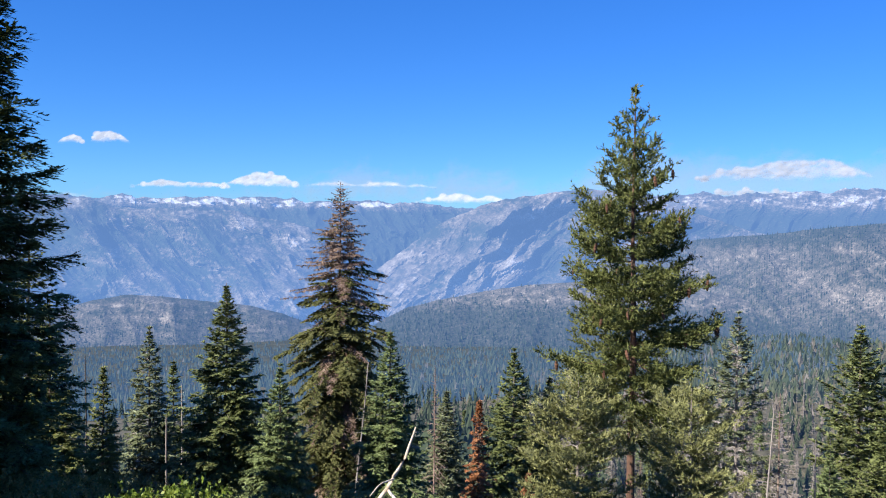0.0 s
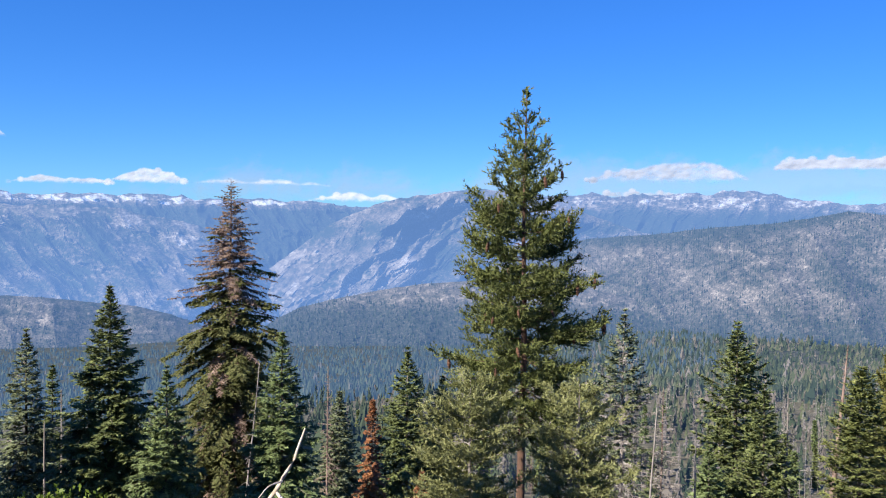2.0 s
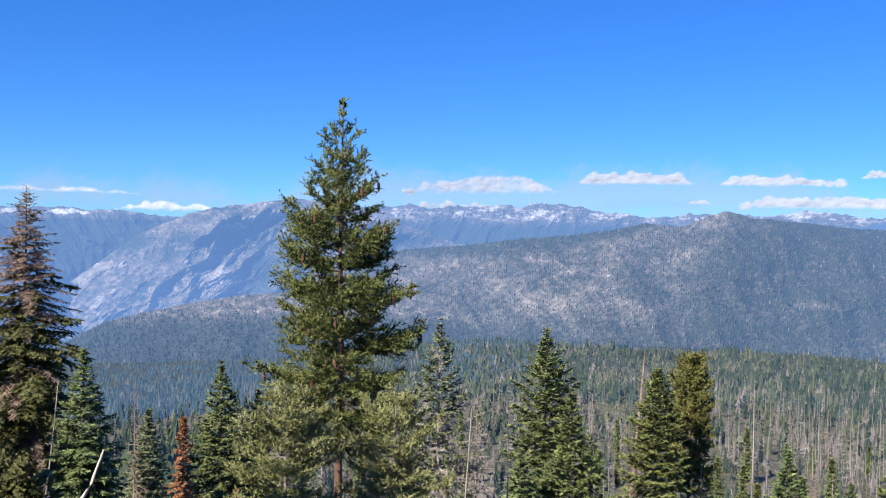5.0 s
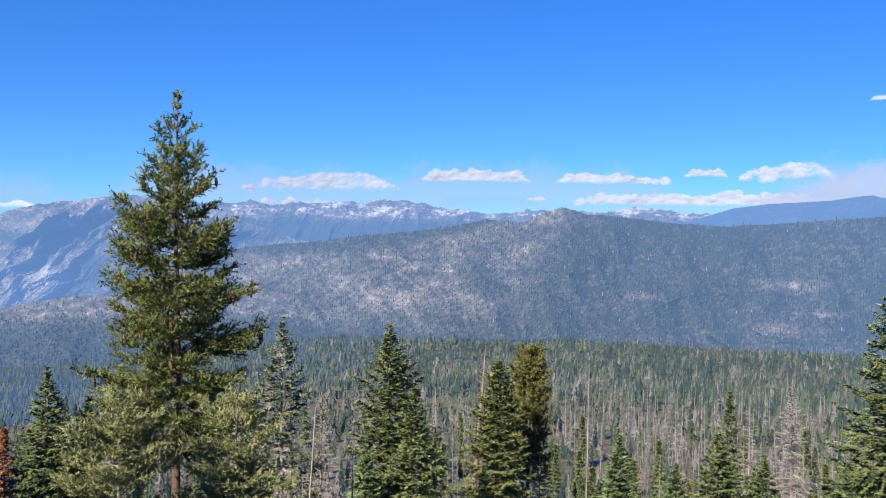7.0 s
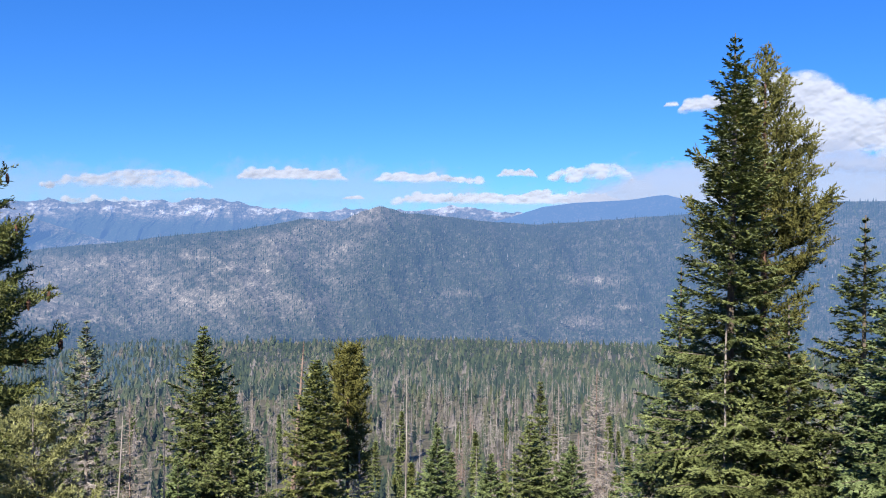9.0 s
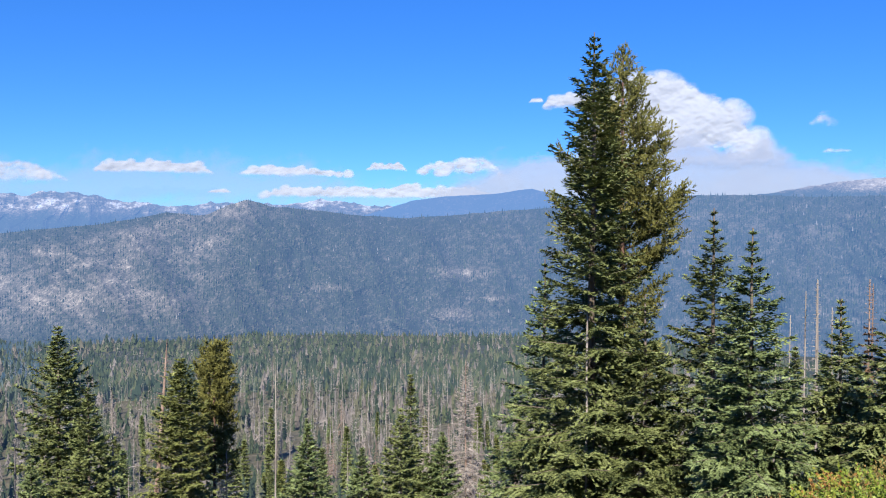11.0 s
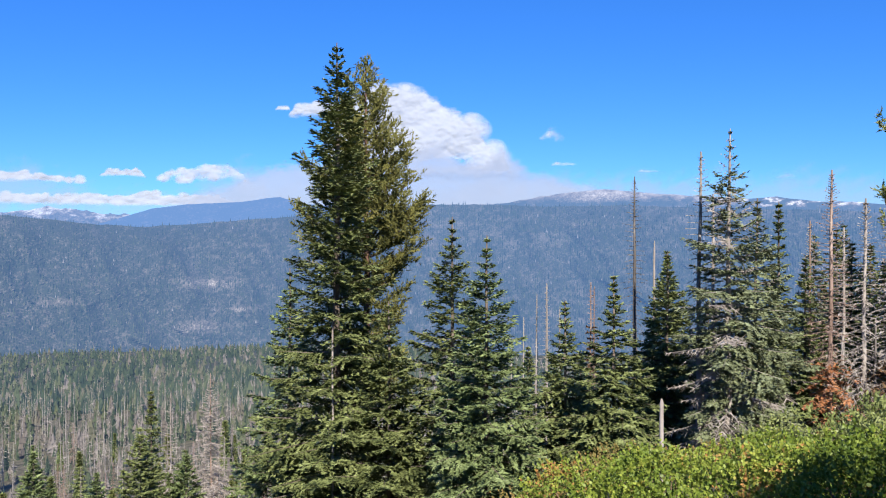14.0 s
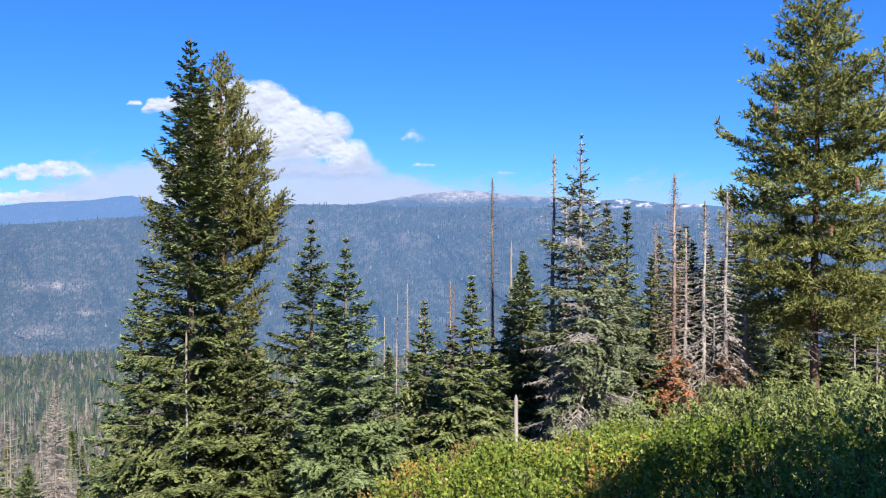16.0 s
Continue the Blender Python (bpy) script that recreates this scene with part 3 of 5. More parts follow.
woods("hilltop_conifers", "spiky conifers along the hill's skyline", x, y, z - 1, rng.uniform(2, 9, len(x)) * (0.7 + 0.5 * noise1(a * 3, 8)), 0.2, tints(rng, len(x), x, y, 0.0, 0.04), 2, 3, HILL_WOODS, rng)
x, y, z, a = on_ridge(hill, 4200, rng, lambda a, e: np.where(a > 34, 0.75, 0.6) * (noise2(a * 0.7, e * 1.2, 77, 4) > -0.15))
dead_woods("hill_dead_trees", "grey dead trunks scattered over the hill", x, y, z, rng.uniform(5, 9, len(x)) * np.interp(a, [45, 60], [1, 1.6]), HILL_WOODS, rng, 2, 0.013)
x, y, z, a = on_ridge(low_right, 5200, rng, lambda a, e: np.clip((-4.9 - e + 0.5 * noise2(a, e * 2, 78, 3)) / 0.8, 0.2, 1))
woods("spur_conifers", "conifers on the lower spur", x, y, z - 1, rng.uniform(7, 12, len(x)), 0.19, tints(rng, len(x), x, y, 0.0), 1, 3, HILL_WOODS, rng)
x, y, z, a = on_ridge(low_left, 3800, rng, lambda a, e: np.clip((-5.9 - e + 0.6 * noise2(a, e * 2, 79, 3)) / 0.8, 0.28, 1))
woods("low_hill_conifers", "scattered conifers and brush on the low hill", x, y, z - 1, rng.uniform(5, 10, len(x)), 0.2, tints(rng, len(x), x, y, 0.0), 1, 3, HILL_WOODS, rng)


def scatter(n, az0, az1, r0, r1, rng, keep=None, mix=0.75):
    """Places spread evenly as seen from the slope above."""
    az = rng.uniform(az0, az1, n)
    r = 1 / rng.uniform(1 / r1, 1 / r0, n)
    r = np.where(rng.uniform(0, 1, n) < mix, r, rng.uniform(r0, r1, n))
    if keep is not None:
        ok = keep(az, r)
        az, r = az[ok], r[ok]
    x, y = r * np.sin(np.radians(az)), r * np.cos(np.radians(az))
    return x, y, ground_z(x, y), r


# valley trees carry a strong share of painted haze
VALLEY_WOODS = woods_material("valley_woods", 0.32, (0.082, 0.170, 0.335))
x, y, z, r = scatter(21000, -32, 36, 600, 2300, rng, lambda a, r: (a < 24) | (r > 1350), mix=0.6)
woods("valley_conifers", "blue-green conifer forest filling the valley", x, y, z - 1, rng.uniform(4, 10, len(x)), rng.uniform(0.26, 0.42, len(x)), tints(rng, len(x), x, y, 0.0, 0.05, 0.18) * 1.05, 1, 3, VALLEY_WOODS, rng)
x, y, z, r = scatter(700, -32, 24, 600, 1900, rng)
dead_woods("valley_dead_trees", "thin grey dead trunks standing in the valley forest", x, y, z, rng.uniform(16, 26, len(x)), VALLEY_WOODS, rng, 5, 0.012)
# bench trees carry a weaker share of painted haze
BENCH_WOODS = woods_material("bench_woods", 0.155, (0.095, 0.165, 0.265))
x, y, z, r = scatter(11000, 14, 82, 480, 1420, rng)
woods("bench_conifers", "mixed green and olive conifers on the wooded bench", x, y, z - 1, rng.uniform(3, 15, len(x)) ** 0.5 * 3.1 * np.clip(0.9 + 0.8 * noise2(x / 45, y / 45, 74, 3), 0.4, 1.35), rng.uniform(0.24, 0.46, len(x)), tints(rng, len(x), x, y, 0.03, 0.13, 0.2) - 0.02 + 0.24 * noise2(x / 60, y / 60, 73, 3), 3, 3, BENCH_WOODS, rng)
NEAR_WOODS = woods_material("lower_slope_woods", 0.05)
x, y, z, r = scatter(3200, -4, 86, 330, 660, rng, mix=0.55)
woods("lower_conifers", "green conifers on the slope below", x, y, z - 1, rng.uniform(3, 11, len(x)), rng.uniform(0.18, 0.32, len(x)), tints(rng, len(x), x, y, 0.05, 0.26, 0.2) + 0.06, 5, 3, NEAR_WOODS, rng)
x, y, z, r = scatter(1500, -4, 86, 180, 360, rng, mix=0.55)
woods("slope_conifers", "young green and brown conifers crowding the slope below", x, y, z - 1, rng.uniform(3, 9, len(x)), rng.uniform(0.16, 0.26, len(x)), tints(rng, len(x), x, y, 0.05, 0.26, 0.2) + 0.06, 9, 5, NEAR_WOODS, rng)
x, y, z, r = scatter(2600, -8, 86, 170, 420, rng, mix=0.5)
woods("slope_brush", "low grey-green brush covering the slope below", x, y, z - 0.3, rng.uniform(0.8, 2.6, len(x)), rng.uniform(0.4, 0.8, len(x)), tints(rng, len(x), x, y, 0.12, 0.3, 0.2), 2, 4, NEAR_WOODS, rng)
x, y, z, r = scatter(420, -34, 6, 130, 650, rng, mix=0.55)
woods("lower_west_conifers", "dark conifers on the slope towards the valley", x, y, z - 1, rng.uniform(9, 18, len(x)), 0.2, tints(rng, len(x), x, y, 0.0, 0.03), 9, 5, NEAR_WOODS, rng)
GREY_WOODS = woods_material("grey_dead_woods", 0.03, dead=(0.33, 0.297, 0.27))
x, y, z, r = scatter(2900, 14, 84, 260, 1400, rng, lambda a, r: noise2(a * 0.3, r / 110, 75, 3) > -0.02 - 0.012 * (a - 36), mix=0.5)
dead_woods("bench_dead_trees", "bare grey dead trunks among the bench's conifers", x, y, z, rng.uniform(8, 19, len(x)), GREY_WOODS, rng, 10, 0.008)

x, y, z, r = scatter(2100, 4, 84, 200, 700, rng, lambda a, r: noise2(a * 0.35, r / 60, 76, 3) > -0.04 - 0.008 * (a - 36), mix=0.6)
dead_woods("lower_dead_trees", "grey and rusty dead trunks on the slope below", x, y, z, rng.uniform(8, 15, len(x)), GREY_WOODS, rng, 22, 0.006, 0.06)


# ---- clouds ----
def cloud_material(name, colour, glow, alpha, albedo):
    m = bpy.data.materials.new(name)
    m.use_nodes = True
    n, l = m.node_tree.nodes, m.node_tree.links
    n.clear()
    out = n.new("ShaderNodeOutputMaterial")
    at = n.new("ShaderNodeAttribute")
    at.attribute_name = "fluff"
    geo = n.new("ShaderNodeNewGeometry")
    tex = n.new("ShaderNodeTexNoise")
    tex.inputs["Scale"].default_value, tex.inputs["Detail"].default_value, tex.inputs["Roughness"].default_value = 0.02, 6, 0.65
    l.new(geo.outputs["Position"], tex.inputs["Vector"])
    wob = n.new("ShaderNodeMath")
    wob.operation = "MULTIPLY_ADD"
    wob.inputs[1].default_value, wob.inputs[2].default_value = 0.9, -0.45
    l.new(tex.outputs["Fac"], wob.inputs[0])
    add = n.new("ShaderNodeMath")
    add.operation = "ADD"
    l.new(at.outputs["Fac"], add.inputs[0])
    l.new(wob.outputs[0], add.inputs[1])
    ramp = n.new("ShaderNodeMapRange")
    ramp.interpolation_type = "SMOOTHSTEP"
    ramp.inputs["From Min"].default_value, ramp.inputs["From Max"].default_value = 0.12, 1.15
    ramp.inputs["To Max"].default_value = alpha
    l.new(add.outputs[0], ramp.inputs["Value"])
    white = n.new("ShaderNodeBsdfDiffuse")
    white.inputs["Color"].default_value = (albedo * 0.95, albedo, albedo * 1.12, 1)
    em = n.new("ShaderNodeEmission")
    em.inputs["Color"].default_value, em.inputs["Strength"].default_value = (*colour, 1), glow
    body = n.new("ShaderNodeAddShader")
    l.new(white.outputs[0], body.inputs[0])
    l.new(em.outputs[0], body.inputs[1])
    clear = n.new("ShaderNodeBsdfTransparent")
    ms = n.new("ShaderNodeMixShader")
    l.new(ramp.outputs[0], ms.inputs[0])
    l.new(clear.outputs[0], ms.inputs[1])
    l.new(body.outputs[0], ms.inputs[2])
    l.new(ms.outputs[0], out.inputs["Surface"])
    return m


# emission stands in for sunlight scattered by cloud, most of all in the west
CLOUD = cloud_material("sunlit_glowing_cloud", (0.74, 0.82, 1.0), 0.13, 0.94, 0.24)
CLOUD_WEST = cloud_material("glowing_western_cloud", (0.88, 0.92, 1.0), 0.36, 0.93, 0.2)
# the veil is nearly all emission, painting its pale lavender light
VEIL = cloud_material("cloud_veil", (0.60, 0.71, 1.0), 0.37, 0.8, 0.06)
# emissive sheet material that paints haze over the low sky
HORIZON = cloud_material("horizon_haze_glow", (0.75, 0.84, 1.0), 0.33, 0.42, 0.03)


def cloud(az0, az1, el0, el1, seed, lumps=4, mat=CLOUD, dist=4750, flat=0.35, tops=None, strength=1.4, label="small white fair-weather cloud with a flat base", step=0.2, billow=0):
    """A bank of cloud far off: an uneven, billowing upper edge over a flatter base."""
    rng = np.random.default_rng(900 + seed)
    wide, high = az1 - az0, el1 - el0
    u, v = np.meshgrid(np.linspace(0, 1, int(wide / step) + 8), np.linspace(-0.1, 1.1, int(1.2 * high / step / 0.7) + 8))
    az, el = az0 + wide * u, el0 + high * v
    top = 0.55 + 0.30 * noise1(u * lumps, seed, 3, 0.5) if tops is None else np.interp(u, *zip(*tops)) + 0.05 * noise1(u * lumps * 2, seed, 3, 0.5)
    top = top * np.clip(np.minimum(u, 1 - u) * 4, 0, 1) ** 0.7
    above = (top - v) / (0.30 if not billow else 0.12)
    below = (v - 0.02) / (0.12 + flat * 0.4)
    fluff = np.clip(np.minimum(above, below), -1, 1.0) * strength
    fluff = fluff + 0.45 * noise2(az * 1.6, el * 4.2, seed, 5, 0.6) + 0.15 * noise2(az * 6, el * 11, seed + 9, 3)
    relief = np.zeros(az.shape)
    for k in range(billow):
        cu = rng.uniform(0.04, 0.96)
        r = high * (rng.uniform(0.05, 0.2) if high > 2 else rng.uniform(0.10, 0.26))
        ct = float(np.interp(cu, u[0], top[0]))
        ca, ce = az0 + wide * cu, el0 + high * ct * rng.uniform(0.25, 1.0) ** 0.5 - r * (0.7 if high > 2 else 0.2)
        q = 1 - ((az - ca) / (r * 1.25)) ** 2 - ((el - ce) / r) ** 2
        relief = np.maximum(relief, r * np.clip(q, 0, 1) ** 0.7)
        fluff = np.maximum(fluff, np.clip(q, 0, 1) ** 0.5 * 1.1)
    edge = np.clip(np.minimum(np.minimum(u, 1 - u) * 10, np.minimum(v + 0.1, 1.1 - v) * 8), 0, 1)
    fluff = fluff * edge - 0.3 * (1 - edge)
    d = dist - relief * (20 if high > 2 else 9) - 9 * crags(az * 1.8, el * 2.2, seed + 3, 5, 0.6, False)
    a, e = np.radians(az), np.radians(el)
    P = np.stack([d * np.sin(a), d * np.cos(a), EYE + d * np.tan(e)], -1)
    idx = np.arange(az.size).reshape(az.shape)
    q = np.stack([idx[:-1, :-1], idx[:-1, 1:], idx[1:, 1:], idx[1:, :-1]], -1).reshape(-1, 4)
    me = mesh("cloud", P.reshape(-1, 3), q, mat, True)
    value_attribute(me, "fluff", fluff.ravel())
    return tagged(new("cloud", me), label, "cloud", "clouds")


cloud(-23.5, -21.7, 4.1, 4.9, 1, flat=0.9, strength=1.15, billow=3, step=0.07, mat=CLOUD_WEST, tops=((0, 0.4), (0.3, 0.6), (0.55, 0.85), (0.8, 0.6), (1, 0.4)))
cloud(-21.75, -19.1, 4.2, 5.2, 2, flat=0.9, strength=1.15, billow=4, step=0.07, mat=CLOUD_WEST, tops=((0, 0.4), (0.25, 0.75), (0.5, 0.85), (0.75, 0.6), (1, 0.4)))
cloud(-19.6, -13.0, 1.65, 2.5, 3, 5, CLOUD_WEST, strength=1.0, billow=5, step=0.08)
cloud(-14.4, -8.6, 1.75, 3.0, 33, 4, CLOUD_WEST, strength=1.05, billow=7, step=0.08, tops=((0, 0.35), (0.25, 0.55), (0.45, 0.85), (0.7, 0.7), (0.85, 0.5), (1, 0.35)))
cloud(-9.4, 0.4, 1.85, 2.75, 4, 6, CLOUD_WEST, strength=0.9, step=0.1)
cloud(-2.2, 4.4, 0.9, 1.9, 5, 5, CLOUD_WEST, strength=0.9, step=0.1, billow=6)
cloud(-26.5, -21, 0.9, 1.8, 6, 4, CLOUD_WEST, strength=0.7)
cloud(14.6, 26.6, 2.35, 4.1, 7, 7, strength=0.85, billow=16, step=0.12, tops=((0, 0.35), (0.3, 0.5), (0.45, 0.75), (0.7, 0.85), (1, 0.5)))
cloud(15.8, 24.0, 1.3, 2.4, 8, 6, strength=0.8, billow=14, step=0.12)
cloud(26.4, 34.6, 3.1, 4.4, 9, 5, billow=12, step=0.12)
cloud(35.0, 43.3, 3.05, 4.4, 10, 6, billow=12, step=0.12)
cloud(43.2, 46.2, 3.5, 4.4, 12, 3, billow=12, step=0.12)
cloud(35.4, 53.5, 1.7, 3.1, 13, 9, billow=26, step=0.12)
cloud(33.4, 35.2, 2.0, 2.5, 14, 2)
cloud(46.0, 52.5, 3.2, 5.5, 15, 4, strength=0.9, billow=16, step=0.12)
cloud(44.5, 82.0, 1.0, 5.6, 16, 14, VEIL, 4660, strength=1.9, step=0.22, tops=((0, 0.5), (0.12, 0.7), (0.3, 0.85), (0.6, 0.85), (0.8, 0.55), (1, 0.3)), label="pale lavender bank of thin cloud above the ridge")
cloud(57.5, 71.5, 3.4, 7.0, 25, 6, VEIL, 4640, step=0.22, label="pale grey base of the towering cloud")
# two added glowing sheets that pale the sky near the horizon
cloud(-34, 104, 0.1, 7.5, 30, 34, HORIZON, 4900, step=0.6, strength=1.1, label="glowing sheet painting faint pale haze along the horizon")
cloud(40, 106, 0.1, 9.0, 31, 22, HORIZON, 4890, step=0.6, strength=1.25, tops=((0, 0.35), (0.2, 0.5), (1, 0.5)), label="glowing sheet painting pale haze low in the eastern sky")
cloud(54.4, 58.2, 7.3, 9.3, 17, 2, strength=1.3, billow=12, step=0.1)
cloud(53.7, 54.9, 7.8, 8.5, 18, 2)
cloud(56.2, 69.6, 4.2, 10.5, 19, 9, dist=4720, flat=0.15, billow=46, step=0.09, tops=((0, 0.45), (0.15, 0.75), (0.32, 0.92), (0.5, 0.84), (0.62, 0.72), (0.72, 0.58), (0.85, 0.42), (1, 0.25)), label="towering white cumulus cloud with billowing top")
cloud(70.4, 72.4, 5.9, 7.6, 20, 2, strength=0.6)
cloud(71.2, 73.2, 4.4, 5.1, 21, 2, strength=0.7)
cloud(76.4, 78.3, 3.9, 4.5, 22, 2, strength=0.6)
cloud(84.6, 86.2, 3.4, 4.2, 24, 2, strength=0.5)


# ---- trees ----
def branches(rng, H, R, c0, power, gap, per, rise0, rise1, sag, lift, ragged, top_len=0.03, gaps=0.0, taper=0.38, jitter=0.14, shrink=0.5, profile=None, part_of=1.0, tilt=4.0):
    """Branch lines on a trunk: points (n, 6, 3), lengths, and how high each starts (0 crown foot, 1 tip)."""
    zs = [H - min(0.2, 0.02 * H)]
    while zs[-1] > c0 * H:
        zs.append(zs[-1] - gap * (shrink + (1 - shrink) * min(1.0, (H - zs[-1]) / H * 4)))
    zs = np.array(zs[::-1])
    z = np.repeat(zs + rng.uniform(-0.14, 0.14, len(zs)) * gap, per) + rng.uniform(-jitter, jitter, len(zs) * per) * gap
    s = np.clip((z - c0 * H) / (H * (1 - c0)), 0, 1)
    az = np.tile(np.arange(per) * 2 * np.pi / per, len(zs)) + np.repeat(rng.uniform(0, 6.28, len(zs)), per) + rng.normal(0, 0.25, len(z))
    if gaps:
        lobes = noise2(az * 0.9, z / (H * 0.09), int(rng.integers(1, 999)), 2)
        keep = lobes > gaps - 1
        z, s, az = z[keep], s[keep], az[keep]
    n = len(z)
    f = np.clip((H - z) / H, 0, 1)
    L = R * np.minimum(f ** power, f * 3.2) * np.clip(0.72 + s * 2.5, 0, 1) * rng.uniform(1 - ragged, 1 + ragged * 0.3, n) + top_len
    h = H - z
    if profile:
        L = part_of * np.interp(h, *zip(*profile)) * rng.uniform(1 - ragged, 1.06, n) + top_len
    else:
        L = np.minimum(np.minimum(L, R * 1.25), 0.02 + np.minimum(taper, 0.16 + 0.14 * h) * h)
    e0 = np.radians(rise0 + (rise1 - rise0) * s ** 1.3 + rng.normal(0, tilt, n))
    u = np.linspace(0, 1, 6)[None]
    run = L[:, None] * u * np.cos(e0)[:, None]
    rise = L[:, None] * (np.sin(e0)[:, None] * u - sag * u ** 2 * (1 - s)[:, None] + lift * u ** 3)
    bend = rng.normal(0, 0.12, n)[:, None] * u ** 2
    P = np.stack([run * np.cos(az[:, None] + bend), run * np.sin(az[:, None] + bend), z[:, None] + rise], -1)
    return P, L, s


def along(P, b, u):
    """Points and directions at fraction u of branches b."""
    f = np.clip(u, 0, 0.999) * (P.shape[1] - 1)
    i = f.astype(int)
    f = (f - i)[:, None]
    p = P[b, i] * (1 - f) + P[b, i + 1] * f
    return p, unit(P[b, i + 1] - P[b, i])


def sprays(rng, P, L, spacing, twig, flat, start=0.18, angle=(40, 70), hang=0.0):
    """Twigs on both sides of the branches: foot, direction, length, normal."""
    m = np.maximum((L * (1 - start) / spacing).astype(int), 2)
    b = np.repeat(np.arange(len(L)), m)
    k = np.arange(m.sum()) - np.repeat(np.cumsum(m) - m, m)
    u = start + (1 - start) * (k + rng.uniform(0, 1, len(k))) / m[b]
    b, u = np.concatenate([b, b]), np.concatenate([u, u])
    side = np.concatenate([np.ones(len(k)), -np.ones(len(k))])
    p, t = along(P, b, u)
    across = unit(np.cross(t, np.array([0, 0, 1.0])))
    up = np.cross(across, t)
    roll = rng.normal(0.0, 0.16, len(p)) if flat else rng.normal(0, 0.6, len(p))
    s = across * (side * np.cos(roll))[:, None] + up * np.sin(roll)[:, None]
    a = np.radians(rng.uniform(*angle, len(p)))[:, None]
    d = unit(t * np.cos(a) + s * np.sin(a) + np.array([0, 0, 1.0]) * (rng.normal(-0.12 - hang, 0.14, len(p)))[:, None])
    ln = twig * np.clip(0.4 + 1.1 * (1 - u) * np.clip(L[b] / 1.4, 0.25, 1.3), 0.25, 1.2) * rng.uniform(0.7, 1.25, len(p)) * np.clip(L[b] / 1.1, 0.16, 1)
    tip, tt = P[:, -1], unit(P[:, -1] - P[:, -2])
    p, d, ln = np.concatenate([p, tip]), np.concatenate([d, tt]), np.concatenate([ln, twig * 0.4 * np.clip(L, 0.2, 1)])
    ref = unit(np.array([0, 0, 1.0]) + rng.normal(0, 0.22 if flat else 0.5, d.shape))
    nrm = unit(ref - d * (ref * d).sum(-1, keepdims=True))
    return p, d, ln, nrm


def needles(rng, p, d, ln, nrm, count, length, width, spread=50, droop=0.12):
    """Feathers of needles along twigs, as slim triangles."""
    n = len(p)
    q = (np.arange(count) + 0.3) / count
    q = q[None] + rng.uniform(-0.15, 0.15, (n, count)) / count
    along_ = q * ln[:, None]
    base = p[:, None] + d[:, None] * along_[..., None] - np.array([0, 0, 1.0]) * (droop * along_ * q)[..., None]
    side = np.cross(d, nrm)
    out = []
    for sgn in (1, -1):
        a = np.radians(spread + rng.normal(0, 12, (n, count)))
        tilt = rng.normal(0.15, 0.3, (n, count))
        v = d[:, None] * np.cos(a)[..., None] + (sgn * side[:, None] + nrm[:, None] * tilt[..., None]) * np.sin(a)[..., None]
        lg = length * rng.uniform(0.7, 1.2, (n, count)) * (1.05 - 0.45 * q)
        w = width * rng.uniform(0.7, 1.2, (n, count))[..., None] * d[:, None]
        out.append(np.stack([base - w * 0.5, base + w * 0.5, base + v * lg[..., None]], 2))
    V = np.concatenate(out).reshape(-1, 3)
    return V, np.arange(len(V)).reshape(-1, 3)


def fan(rng, P, L, per_metre=4.2, share=0.42, least=0.6, angle=(32, 55), lift=0.12):
    """Side branches of the longer branches, in a flat fan with raised tips: points (n, 6, 3) and lengths."""
    m = np.where(L > least, np.rint(L * per_metre).astype(int), 0)
    b = np.repeat(np.arange(len(L)), m)
    u = rng.uniform(0.16, 0.94, len(b))
    p, t = along(P, b, u)
    across = unit(np.cross(t, np.array([0, 0, 1.0]))) * np.where(rng.uniform(0, 1, len(b)) < 0.5, -1.0, 1.0)[:, None]
    a = np.radians(rng.uniform(*angle, len(b)))[:, None]
    d = unit(t * np.cos(a) + across * np.sin(a) + np.array([0, 0, 1.0]) * rng.normal(0.04, 0.2, len(b))[:, None])
    ln = share * L[b] * (1.1 - 0.75 * u) * rng.uniform(0.6, 1.25, len(b)) + 0.08
    q = np.linspace(0, 1, 6)[None, :, None]
    turn = t * 0.35
    Q = p[:, None] + ln[:, None, None] * (d[:, None] * q + turn[:, None] * q ** 2 + np.array([0, 0, lift]) * q ** 3)
    return Q, ln


